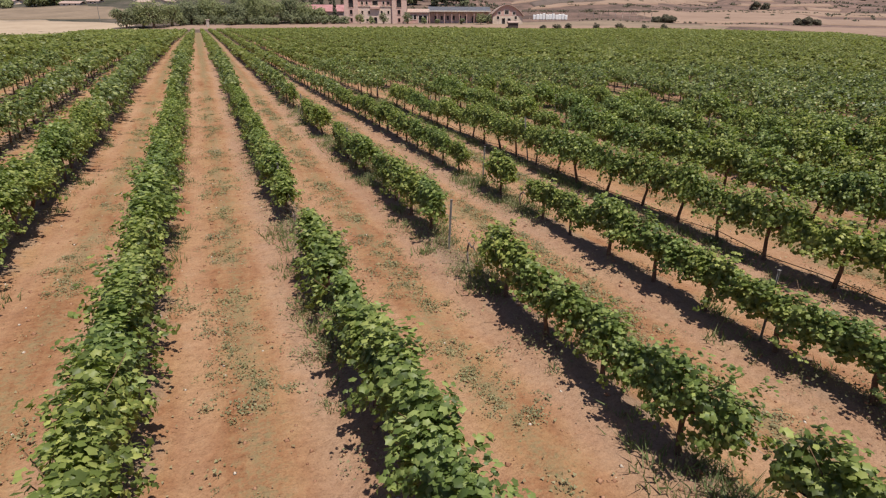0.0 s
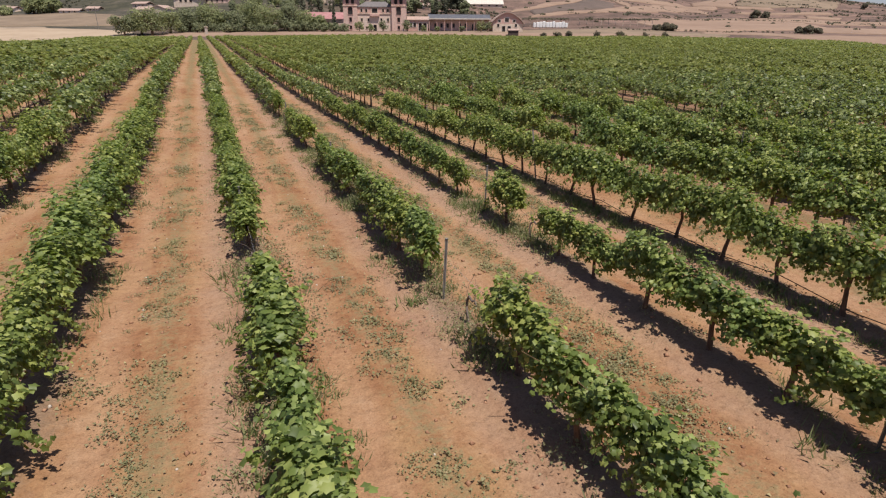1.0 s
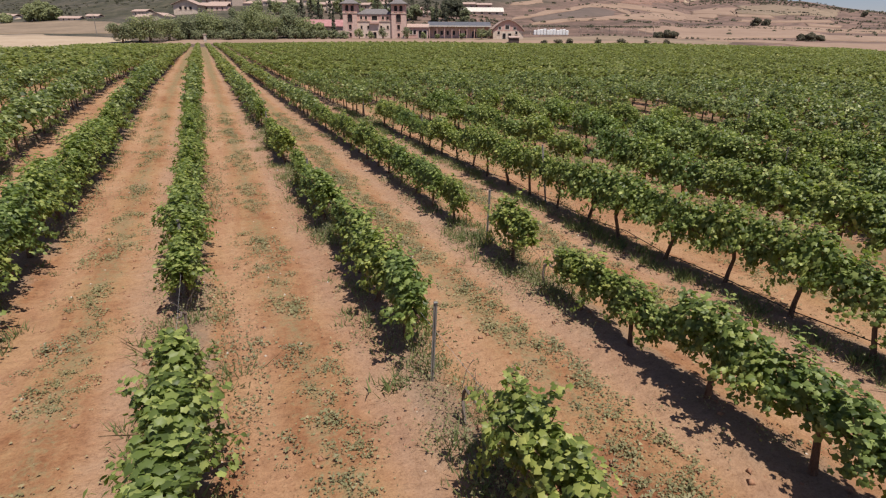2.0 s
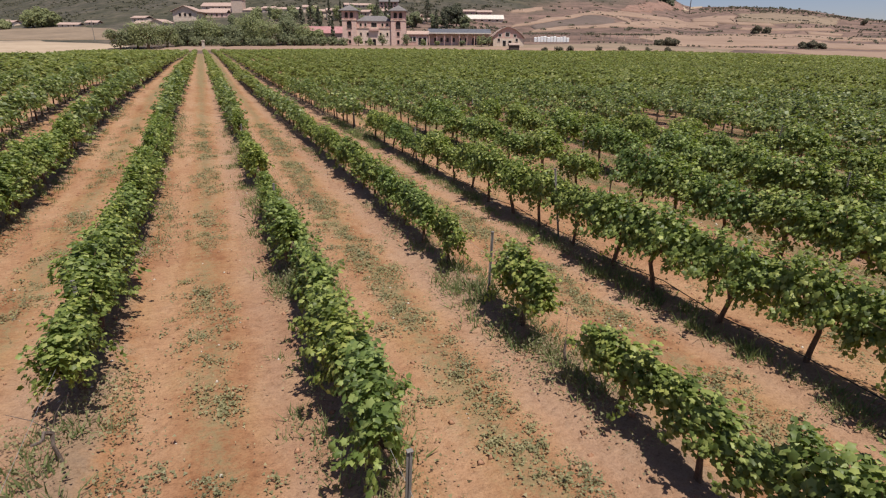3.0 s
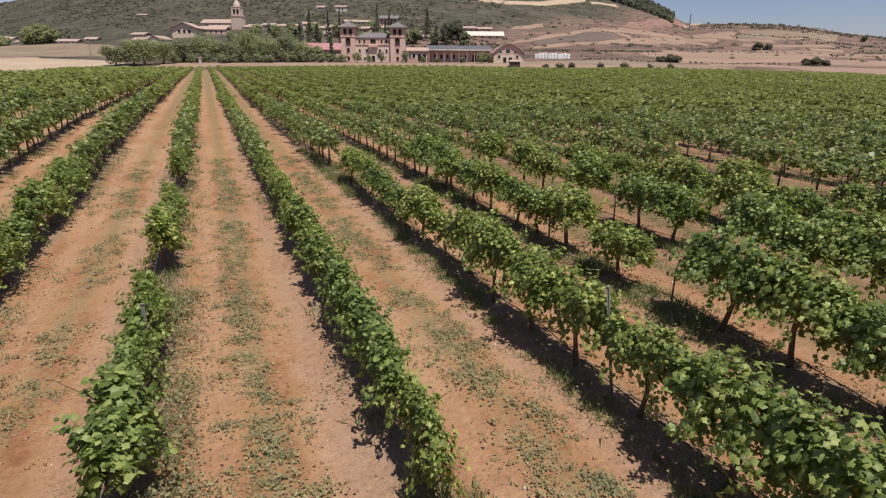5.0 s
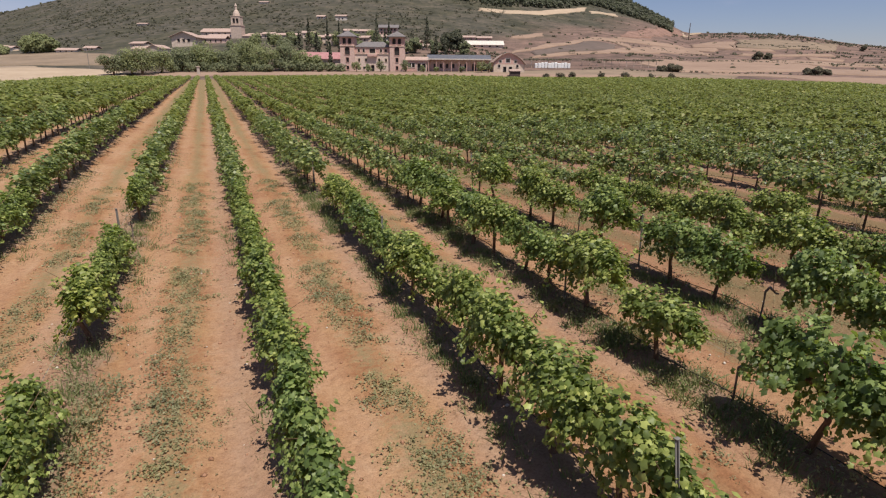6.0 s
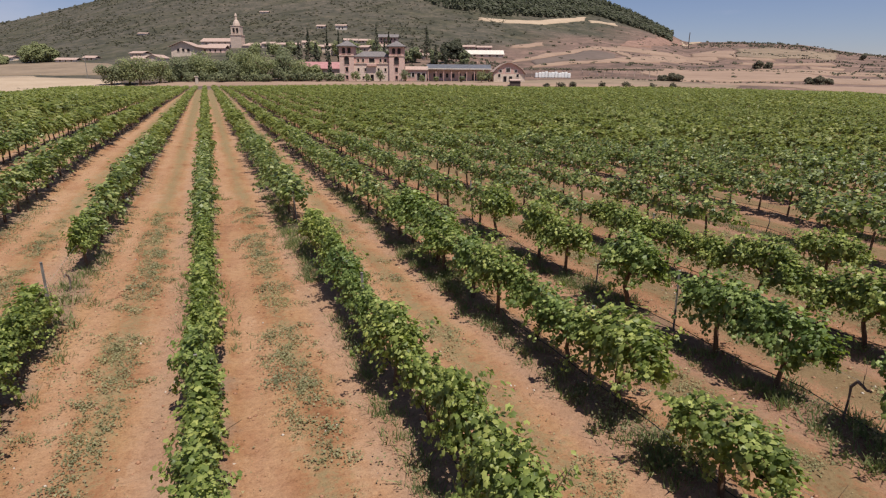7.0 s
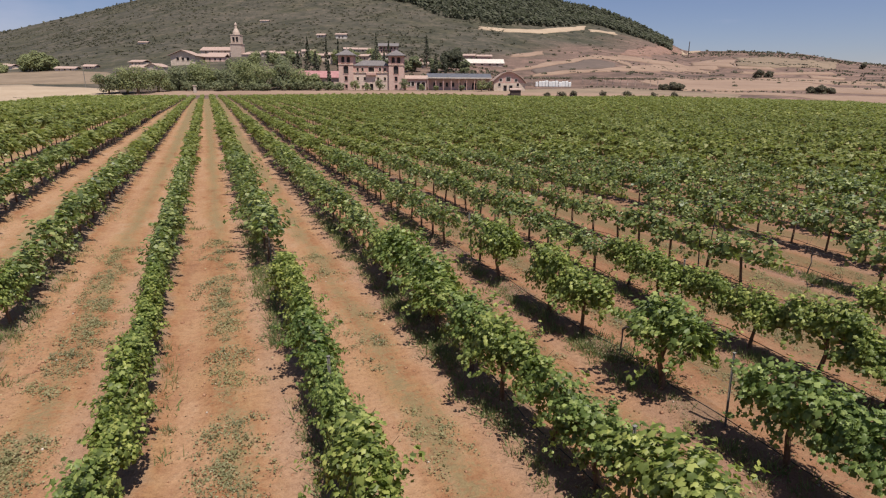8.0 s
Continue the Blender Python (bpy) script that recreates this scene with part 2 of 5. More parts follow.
M = {
    "soil": soil_material(),
    "land": land_material(),
    # vine leaves: the brightest greens also stand in for glossy highlights
    "leaf": leafy("vine_leaf", (0.064, 0.087, 0.027), (0.152, 0.194, 0.055), (0.326, 0.352, 0.118), (0.36, 0.46, 0.062), 0.48, 0.30, True, 0.34),
    "leaf_mid": leafy("vine_leaf_mid", (0.056, 0.076, 0.029), (0.132, 0.168, 0.058), (0.312, 0.330, 0.134), (0.32, 0.41, 0.075), 0.45, 0.28, False, 0.4),
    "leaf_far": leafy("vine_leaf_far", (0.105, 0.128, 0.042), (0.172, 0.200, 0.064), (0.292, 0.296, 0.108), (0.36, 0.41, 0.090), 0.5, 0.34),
    "grass": leafy("bank_grass", (0.110, 0.140, 0.058), (0.165, 0.198, 0.085), (0.28, 0.275, 0.150), (0.26, 0.33, 0.10), 0.8, 0.38),
    "weed": leafy("weed_leaf", (0.195, 0.192, 0.104), (0.262, 0.250, 0.142), (0.350, 0.318, 0.198), (0.33, 0.33, 0.15), 0.9, 0.36),
    "dry": leafy("dry_stalk", (0.20, 0.15, 0.09), (0.29, 0.23, 0.14), (0.38, 0.32, 0.2), (0.3, 0.25, 0.12), 0.8, 0.2),
    "bark": grained("vine_bark", (0.085, 0.050, 0.034), (0.215, 0.135, 0.092), 18, 0.9, 0.8, 0.02, (1, 1, 0.25)),
    "deadwood": grained("grey_dead_wood", (0.10, 0.075, 0.062), (0.235, 0.185, 0.155), 16, 0.95, 0.8, 0.02, (1, 1, 0.3)),
    "cane": grained("vine_cane", (0.10, 0.06, 0.032), (0.22, 0.14, 0.075), 20, 0.8, 0.4, 0.01),
    "post": grained("grey_post", (0.13, 0.115, 0.10), (0.27, 0.25, 0.225), 9, 0.85, 0.5, 0.01, (1, 1, 0.2)),
    "hose": grained("black_hose", (0.015, 0.015, 0.015), (0.04, 0.037, 0.035), 8, 0.6, 0.1, 0.003),
    "wire": grained("trellis_wire", (0.2, 0.19, 0.18), (0.34, 0.33, 0.31), 20, 0.5, 0.1, 0.002),
    "stone": grained("pale_stone", (0.36, 0.29, 0.23), (0.62, 0.54, 0.46), 12, 0.9, 0.4, 0.01),
    "clod": grained("red_clod", (0.20, 0.095, 0.055), (0.42, 0.235, 0.145), 9, 0.95, 0.4, 0.01),
    "straw": grained("straw_field", (0.350, 0.256, 0.176), (0.440, 0.336, 0.238), 0.08, 0.95, 0.3, 0.2),
    "fallow": grained("fallow_earth", (0.175, 0.128, 0.088), (0.275, 0.200, 0.138), 0.06, 0.95, 0.4, 0.2),
    "redearth": grained("red_eroded_earth", (0.17, 0.100, 0.074), (0.30, 0.180, 0.136), 0.16, 0.95, 0.8, 1.0),
    "brownfield": grained("brown_scrub_field", (0.105, 0.080, 0.066), (0.165, 0.118, 0.096), 0.07, 0.95, 0.5, 0.4),
    "ochre": grained("ochre_field", (0.240, 0.158, 0.112), (0.315, 0.214, 0.155), 0.05, 0.95, 0.3, 0.2),
    "stonewall": grained("pink_stone_wall", (0.60, 0.45, 0.37), (0.77, 0.60, 0.50), 1.3, 0.9, 0.4, 0.03),
    "brick": grained("rose_brick", (0.50, 0.30, 0.25), (0.63, 0.41, 0.35), 1.6, 0.9, 0.3, 0.02),
    "towerstone": grained("rose_tower_stone", (0.56, 0.375, 0.31), (0.70, 0.49, 0.415), 1.1, 0.9, 0.4, 0.03),
    "churchstone": grained("church_stone", (0.43, 0.325, 0.265), (0.58, 0.455, 0.375), 0.9, 0.9, 0.5, 0.04),
    "slate": grained("slate_roof", (0.135, 0.118, 0.115), (0.21, 0.185, 0.18), 1.2, 0.8, 0.4, 0.03),
    "blue": grained("blue_grey_roof", (0.085, 0.085, 0.098), (0.135, 0.135, 0.152), 0.8, 0.7, 0.2, 0.02),
    "red": grained("red_sheet_roof", (0.33, 0.15, 0.145), (0.43, 0.225, 0.22), 0.7, 0.7, 0.2, 0.02),
    "tile": grained("clay_tile_roof", (0.33, 0.225, 0.185), (0.47, 0.345, 0.29), 1.5, 0.9, 0.5, 0.04),
    "plaster": grained("cream_plaster", (0.52, 0.405, 0.32), (0.70, 0.565, 0.46), 0.8, 0.9, 0.2, 0.02),
    "white": grained("white_plaster", (0.50, 0.43, 0.37), (0.68, 0.61, 0.54), 0.9, 0.85, 0.2, 0.02),
    "dark": grained("dark_opening", (0.03, 0.026, 0.025), (0.06, 0.05, 0.046), 2, 0.5, 0.1, 0.01),
    "shutter": grained("brown_shutter", (0.06, 0.042, 0.035), (0.12, 0.085, 0.07), 3, 0.7, 0.2, 0.01),
    # treeleaf, olive, conifer, scrub: distance haze is put into these lifted, greyed colours
    "treeleaf": leafy("tree_leaf", (0.195, 0.208, 0.108), (0.242, 0.256, 0.136), (0.295, 0.305, 0.168), (0.36, 0.39, 0.17), 0.85, 0.40),
    "drybush": leafy("dry_bush_leaf", (0.110, 0.100, 0.072), (0.138, 0.124, 0.090), (0.170, 0.150, 0.112), (0.16, 0.15, 0.09), 0.85, 0.3),
    "bale": grained("white_bale_wrap", (0.72, 0.71, 0.69), (0.84, 0.83, 0.81), 2.0, 0.5, 0.2, 0.02),
    "olive": leafy("olive_leaf", (0.165, 0.176, 0.105), (0.205, 0.216, 0.130), (0.250, 0.258, 0.160), (0.28, 0.31, 0.16), 0.85, 0.38),
    "conifer": leafy("conifer_needle", (0.092, 0.096, 0.068), (0.112, 0.114, 0.082), (0.134, 0.134, 0.098), (0.15, 0.165, 0.10), 0.9, 0.34),
    "scrub": leafy("scrub_leaf", (0.110, 0.106, 0.076), (0.132, 0.124, 0.090), (0.158, 0.145, 0.108), (0.16, 0.155, 0.10), 0.9, 0.34),
}


# ---- building blocks ----
def mesh_of(name, verts, faces, mat, smooth=False):
    me = bpy.data.meshes.new(name)
    me.from_pydata([tuple(v) for v in verts], [], [tuple(f) for f in faces])
    me.materials.append(mat)
    if smooth:
        me.shade_smooth()
    me.update()
    return me


def big_mesh(name, verts, faces, mat):
    """A mesh out of numpy arrays; faces all have the same number of corners."""
    me = bpy.data.meshes.new(name)
    n, k = faces.shape
    me.vertices.add(len(verts))
    me.vertices.foreach_set("co", np.ascontiguousarray(verts, dtype=np.float32).ravel())
    me.loops.add(n * k)
    me.loops.foreach_set("vertex_index", np.ascontiguousarray(faces, dtype=np.int32).ravel())
    me.polygons.add(n)
    me.polygons.foreach_set("loop_start", np.arange(0, n * k, k, dtype=np.int32))
    me.polygons.foreach_set("loop_total", np.full(n, k, dtype=np.int32))
    me.materials.append(mat)
    me.update(calc_edges=True)
    me.validate()
    return me


def empty(name, m=None):
    ob = new(name)
    ob.empty_display_size = 0.2
    if m is not None:
        ob.matrix_world = m
    return ob


def part(name, bm, material, parent, label=""):
    """One mesh object out of a bmesh (or mesh), under a thing or a part."""
    if isinstance(bm, bmesh.types.BMesh):
        me = bpy.data.meshes.new(name)
        bm.normal_update()
        bm.to_mesh(me)
        bm.free()
        me.materials.append(material)
    else:
        me = bm
    ob = new(name, me)
    ob.parent = parent
    if label:
        tagged(ob, label)
    return ob


def box(x0, x1, y0, y1, z0, z1, bevel=0.0, bm=None):
    bm = bm or bmesh.new()
    made = bmesh.ops.create_cube(bm, size=1.0, matrix=Matrix.Translation(((x0 + x1) / 2, (y0 + y1) / 2, (z0 + z1) / 2)) @ Matrix.Diagonal((x1 - x0, y1 - y0, z1 - z0, 1)))
    if bevel:
        edges = list({e for v in made["verts"] for e in v.link_edges})
        bmesh.ops.bevel(bm, geom=edges, offset=bevel, segments=1, affect="EDGES")
    return bm


def tube(points, radii, sides=7, bm=None):
    """A tapered tube along points."""
    bm = bm or bmesh.new()
    rings = []
    pts = [Vector(p) for p in points]
    for i, p in enumerate(pts):
        d = (pts[min(i + 1, len(pts) - 1)] - pts[max(i - 1, 0)]).normalized()
        a = d.orthogonal().normalized()
        b = d.cross(a)
        rings.append([bm.verts.new(p + (a * math.cos(2 * math.pi * k / sides) + b * math.sin(2 * math.pi * k / sides)) * radii[i]) for k in range(sides)])
    for r, q in zip(rings, rings[1:]):
        for k in range(sides):
            bm.faces.new((r[k], r[(k + 1) % sides], q[(k + 1) % sides], q[k]))
    bm.faces.new(rings[0][::-1])
    bm.faces.new(rings[-1])
    return bm


def smooth(a, b, x):
    t = np.clip((x - a) / (b - a), 0, 1)
    return t * t * (3 - 2 * t)


def to_uv(x, y):
    return x * RT[0] + y * RT[1], x * FW[0] + y * FW[1]


def to_xy(u, v):
    return u * RT[0] + v * FW[0], u * RT[1] + v * FW[1]


# ---- the land ----
RIDGE_A = np.array([-2.5, -1.2, -0.9, -0.72, -0.66, -0.623, -0.576, -0.528, -0.40, -0.2, 0.05, 0.198, 0.249, 0.295, 0.333, 0.377, 0.396, 0.418, 0.464, 0.519, 0.583, 0.612, 0.659, 0.74, 1.0, 2.5])
RIDGE_E = np.array([0.05, 0.046, 0.055, 0.085, 0.096, 0.106, 0.117, 0.130, 0.160, 0.185, 0.172, 0.137, 0.127, 0.112, 0.0955, 0.0755, 0.0655, 0.066, 0.068, 0.0655, 0.0655, 0.061, 0.0545, 0.047, 0.04, 0.035])
RIDGE_V = np.interp(RIDGE_A, [0.05, 0.198, 0.295, 0.377, 0.418, 0.5], [900, 880, 860, 800, 730, 700])


def wave(x, y, size, seed=0.0):
    """Smooth pseudo-random waves between about -1 and 1."""
    x, y = x / size + seed * 1.7, y / size - seed * 2.3
    return (np.sin(x * 1.0 + 1.3 * np.sin(y * 0.7 + seed)) + np.sin(y * 1.13 + 1.1 * np.sin(x * 0.83 - seed)) + np.sin((x + y) * 0.71 + seed * 3)) / 3


def ground(x, y):
    """The height of the land."""
    x, y = np.asarray(x, float), np.asarray(y, float)
    u, v = to_uv(x, y)
    z = 2.1 * smooth(45, 195, v) + 2.5 * smooth(215, 250, v) - 0.9 * smooth(40, 130, np.abs(u - 20)) * smooth(60, 150, v)
    z = z + 0.95 * smooth(18, 52, y) * (1 - smooth(-0.5, 7, x)) * (1 - smooth(85, 165, y)) * smooth(-60, -25, x)      # the land lifts gently to the left
    a = np.clip(u / np.maximum(v, 60), -2.5, 2.5)
    e, rv = np.interp(a, RIDGE_A, RIDGE_E), np.interp(a, RIDGE_A, RIDGE_V)
    top = e * rv + 4
    t = np.clip((v - 250) / (rv - 250), 0, 1.6)
    farm = smooth(0.1, 0.42, a)
    steep = np.where(t < 1, 0.34 * t + 0.66 * t ** 1.7, 1 - 0.25 * (t - 1))
    easy = np.where(t < 1, 0.62 * t + 0.38 * t * t, 1 - 0.3 * (t - 1))
    rise = steep * (1 - farm) + easy * farm
    z = z + (top - 4.6) * np.where(v > 250, rise, 0)
    far = smooth(0.12, 0.4, t)
    return z + far * (2.2 * wave(u, v, 47, 1) + 0.5 * wave(u, v, 19, 2))


def lines_of(lo, hi, a, b, fine, grow=1.12):
    """Places from lo to hi: even steps between a and b, widening outside."""
    mid = list(np.arange(a, b, fine))
    out, s, p = [], fine, a
    while p > lo:
        s *= grow
        p -= s
        out.append(max(p, lo))
    left, s, p, right = out[::-1], fine, mid[-1], []
    while p < hi:
        s *= grow if p < 60 else 1.035
        p += s
        right.append(min(p, hi))
    return np.array(left + mid + right)


def lane_relief(x, y):
    """Banked earth under the vines, shallow wheel ruts and lumps."""
    q = ((x - ROW0) / STEP) % 1.0
    off = np.abs(q - 0.5)
    near = 1 - smooth(40, 60, np.hypot(x - 4, y - 9))
    return near * (0.09 * smooth(0.36, 0.5, off) - 0.035 * np.exp(-((off - 0.235) / 0.06) ** 2) + 0.018 * wave(x, y, 0.55, 3) + 0.012 * wave(x, y, 0.21, 5))


def in_field(x, y):
    """Where vines are planted."""
    u, v = to_uv(x, y)
    edge = np.where(u < 20, 229 - 0.0014 * (u - 20) ** 2, 229 - 0.0005 * (u - 20) ** 2)
    edge = edge - 11 * np.exp(-((u - 36) / 24) ** 2)
    return (v < edge) & (v > -14) & ((u < 0.52 * v + 28) | (v < 115)) & (u > -86 - 0.38 * (np.minimum(v, 190) - 128))


def build_ground():
    us = np.concatenate([lines_of(-1500, 22, -17, 22, 0.28)[:-1], []])
    us = np.unique(np.round(np.concatenate([us, lines_of(-17, 1500, -17, 22, 0.28)]), 3))
    vs = lines_of(-400, 2400, -7, 42, 0.28)
    U, V = np.meshgrid(us, vs)
    x, y = to_xy(U, V)
    z = ground(x, y) + lane_relief(x, y)
    verts = np.stack([x, y, z], -1).reshape(-1, 3)
    n, m = U.shape
    i = np.arange(n * m).reshape(n, m)
    faces = np.stack([i[:-1, :-1], i[:-1, 1:], i[1:, 1:], i[1:, :-1]], -1).reshape(-1, 4)
    me = big_mesh("ground", verts, faces, M["soil"])
    me.materials.append(M["land"])
    mid = verts[faces].mean(1)
    me.polygons.foreach_set("material_index", np.where(in_field(mid[:, 0], mid[:, 1]), 0, 1).astype(np.int32))
    me.shade_smooth()
    tagged(new("ground", me), "red clay vineyard soil running into dry farmed hills", "ground", kind="structure")


build_ground()


# ---- grapevines ----
def leaf_shape(kind):
    """A lobed vine leaf, a plain four-cornered one, or a three-cornered one for what is far off."""
    if kind == "lobed":      # five blunt lobes folded along the midrib
        a = np.radians([90, 62, 28, -8, -48, -90, -132, 188, 152, 118])
        r = np.array([0.62, 0.44, 0.56, 0.40, 0.50, 0.16, 0.50, 0.40, 0.56, 0.44])
        verts = np.stack([r * np.cos(a), r * np.sin(a), -0.30 * np.abs(r * np.cos(a)) + 0.05 * np.sin(3 * a)], -1)
        faces = np.array([[5, i, i - 1] for i in (4, 3, 2, 1)] + [[5, i + 1, i] for i in (6, 7, 8)] + [[5, 0, 9]])
    elif kind == "plain":
        verts = np.array([[0, -0.5, -0.08], [0.46, 0.0, -0.06], [0, 0.58, -0.08], [-0.46, 0.0, -0.06]])
        faces = np.array([[0, 1, 2], [0, 2, 3]])
    else:
        verts = np.array([[-0.5, -0.35, 0], [0.5, -0.35, 0], [0, 0.6, 0]])
        faces = np.array([[0, 1, 2]])
    return verts, faces


def leaves(centres, normals, sizes, kind, rng):
    """All leaves as vertex and face arrays."""
    v, f = leaf_shape(kind)
    n = len(centres)
    nz = normals / np.linalg.norm(normals, axis=1, keepdims=True)
    ref = rng.normal(size=(n, 3))
    ax = np.cross(ref, nz)
    ax /= np.linalg.norm(ax, axis=1, keepdims=True)
    ay = np.cross(nz, ax)
    p = v[None, :, 0:1] * ax[:, None] + v[None, :, 1:2] * ay[:, None] + v[None, :, 2:3] * nz[:, None]
    p = centres[:, None] + p * sizes[:, None, None]
    faces = f[None] + (np.arange(n) * len(v))[:, None, None]
    return p.reshape(-1, 3), faces.reshape(-1, f.shape[1])


def canopy(rng, count, style, size, kind):
    """The foliage of one vine: leafy shoots that arch out of the arms, over a looser inner mass. The row runs along y."""
    hedge = style == "hedge"
    rx, rz, zc, half = (0.235, 0.50, 0.66, 0.66) if hedge else (0.36, 0.51, 0.78, 0.66)
    shoots = int(np.clip(count // 34, 7, 44))
    per = max(3, int(count * 0.66 / shoots))
    cs, ns = [], []
    for s in range(shoots):
        y0 = half * (2 * (s + rng.random()) / shoots - 1)
        a = rng.uniform(-0.17, 1.17) * math.pi if hedge else rng.uniform(-0.20, 1.20) * math.pi
        long = rng.random() < 0.26      # a few reach well out of the mass
        reach = rng.uniform(1.10, 1.50) if long else rng.uniform(0.70, 1.12)
        reach *= 1 - (0.22 if hedge else 0.42) * abs(y0 / half) ** 3
        t = rng.uniform(0.30, 1.0, per) ** 0.8
        end = np.array([rx * math.cos(a) * reach * (1.25 if long else 1.0), rng.normal() * 0.13, rz * math.sin(a) * reach])
        p = np.array([0, y0, zc - 0.06]) + t[:, None] * end - np.array([0, 0, 0.10]) * (t ** 2)[:, None] * abs(math.cos(a))
        p = p + rng.normal(size=p.shape) * (0.055 - 0.02 * t)[:, None] * np.array([1, 1.35, 1])
        d = np.array([math.cos(a), 0, math.sin(a)])
        cs.append(p)
        ns.append(d * 0.75 + np.array([0, 0, 0.62]) + rng.normal(size=p.shape) * 0.42)
    m = max(4, count - shoots * per)
    y = rng.uniform(-1, 1, m) * half
    th = rng.uniform(-0.28, 1.28, m) * math.pi
    k = rng.uniform(0.25, 0.82, m) * (1 - (0.25 if hedge else 0.5) * np.abs(y / half) ** 3)
    cs.append(np.stack([rx * k * np.cos(th), y, zc + rz * k * np.sin(th)], -1))
    ns.append(np.stack([np.cos(th), rng.normal(size=m) * 0.4, 0.5 + np.sin(th)], -1) + rng.normal(size=(m, 3)) * 0.45)
    c, nrm = np.concatenate(cs), np.concatenate(ns)
    inner = np.arange(len(c)) >= len(c) - m      # larger leaves within, which close the view through
    sz = size * rng.uniform(0.6, 1.3, len(c)) * np.where(inner, 1.3, 1.0)
    if kind != "lobed":
        return leaves(c, nrm, sz, kind, rng)
    return leaves(c, nrm, sz * 1.08, kind, rng)


def vine_wood(rng, style):
    """Trunk and the two arms of one vine."""
    h = 0.52 if style == "hedge" else 0.58
    bx, by = rng.normal() * 0.05, rng.normal() * 0.09
    pts = [(0, 0, -0.08), (bx * 0.4, by * 0.5, h * 0.3), (bx * 1.2, by, h * 0.65), (bx * 0.6, by * 0.6, h)]
    trunk = tube(pts, [0.046, 0.035, 0.031, 0.038], 7)
    arms = []
    for side in (-1, 1):
        q = [(bx * 0.6, by * 0.6, h - 0.02)]
        for i in range(1, 5):
            q.append((bx * 0.5 + rng.normal() * 0.03, by * 0.6 + side * 0.155 * i, h + 0.05 + rng.normal() * 0.03))
        arms.append(tube(q, [0.034, 0.030, 0.025, 0.021, 0.015], 6))
    canes = []
    for i in range(3):
        y0 = rng.uniform(-0.55, 0.55)
        lean, up = rng.normal() * 0.22, rng.uniform(0.25, 0.6)
        canes.append(tube([(0, y0, h + 0.04), (lean * 0.4, y0 + rng.normal() * 0.04, h + up * 0.6), (lean, y0 + rng.normal() * 0.09, h + up)], [0.008, 0.006, 0.004], 4))
    return trunk, arms, canes


RNG = np.random.default_rng(7)
STYLES = ("hedge", "open")
LABELS = {"hedge": "leafy grapevine grown into a hedge, its shoots hanging low", "open": "grapevine with bare twisted trunk and spreading green crown"}
VINE_STEP = 1.2
# stretches without leaves: row, from, to
GAPS = [(0, 7.0, 7.75), (0, 9.6, 12.3), (1, 2.3, 2.8), (1, 7.85, 10.0), (1, 14.7, 15.4), (1, 19.6, 21.9), (1, 26.2, 29.6), (2, 11.05, 11.7), (2, 13.05, 14.55), (3, 30.2, 32.6),
        (4, 17.05, 18.0), (4, 19.65, 20.15), (4, 25.9, 26.4), (4, 28.2, 28.8), (5, 18.9, 19.8), (5, 24.2, 25.3)]
BARE = [(0, 11.6), (0, 10.4), (1, 27.1), (1, 28.4), (1, 8.6), (2, 11.35), (4, 17.5), (5, 19.3), (5, 24.8), (7, 24.6), (7, 21.5), (6, 15.8), (8, 27.0)]
FLIGHT = [(p[1], p[2]) for p in PATH]


def style_of(k, y):
    """Trained low as a hedge, or standing open on bare trunks; some rows mix both."""
    if k < -1:
        return "hedge" if (y * 7.3 + k * 3.1) % 1 < 0.45 else "open"
    return "hedge" if k <= 2 else "open"


def places_in_row(k, rng):
    """Where the vines of a row stand: evenly between its gaps."""
    gaps = sorted((a, b) for row, a, b in GAPS if row == k)
    if not gaps:
        y0 = rng.uniform(0, VINE_STEP)
        return [y0 + j * VINE_STEP for j in range(-60, 240)]
    ys, edges = [], [-60.0] + [e for g in gaps for e in g] + [250.0]
    for a, b in zip(edges[::2], edges[1::2]):
        n = max(1, round((b - a) / VINE_STEP))
        ys += [a + (b - a) * (i + 0.5) / n for i in range(n)]
    return ys


def plant():
    """Every vine of the field: row, place, style, size, and how far it stands from the flight."""
    rng = np.random.default_rng(11)
    out = []
    for k in range(-90, 110):
        x = ROW0 + STEP * k
        thin = 0.0 if k <= 3 else (0.05 if k == 4 else 0.07 if k < 8 else 0.04)
        for y in places_in_row(k, rng):
            r = rng.random(6)
            if r[0] < thin and not (k == 4 and 18 < y < 30) or any(row == k and abs(y - b) < 0.8 for row, b in BARE if row > 5):
                continue
            u, v = to_uv(x, y)
            if not in_field(x, y) or abs(u) > 0.86 * v + 26 or v < -6:
                continue
            d = min(math.hypot(x - a, y - b) for a, b in FLIGHT)
            wide = 0.06 if k <= 2 else 0.16
            if k < 0:
                size = 1.05 + 0.28 * r[3]
            elif k <= 2:
                size = (0.95 if k == 0 else 0.88) + 0.30 * r[3]
            elif k == 3:
                size = (0.98 + 0.26 * r[3]) if y < 16 else (0.76 + 0.50 * r[3])
            else:      # the old block is taller at its near end, thinner and uneven beyond
                size = 1.04 + 0.32 * r[3] if y < 16.5 or k > 7 else 0.94 + 0.40 * r[3]
            out.append((k, x + (r[1] - 0.5) * wide, y + (r[2] - 0.5) * 0.14, style_of(k, y), size, d, r[4]))
            if v > 60:      # the far vines are all much of a size
                q = out.pop()
                s = float(smooth(60, 110, v))
                out.append(q[:4] + (q[4] * (1 - s) + s * (0.84 + 0.26 * r[3]),) + q[5:])
    return out


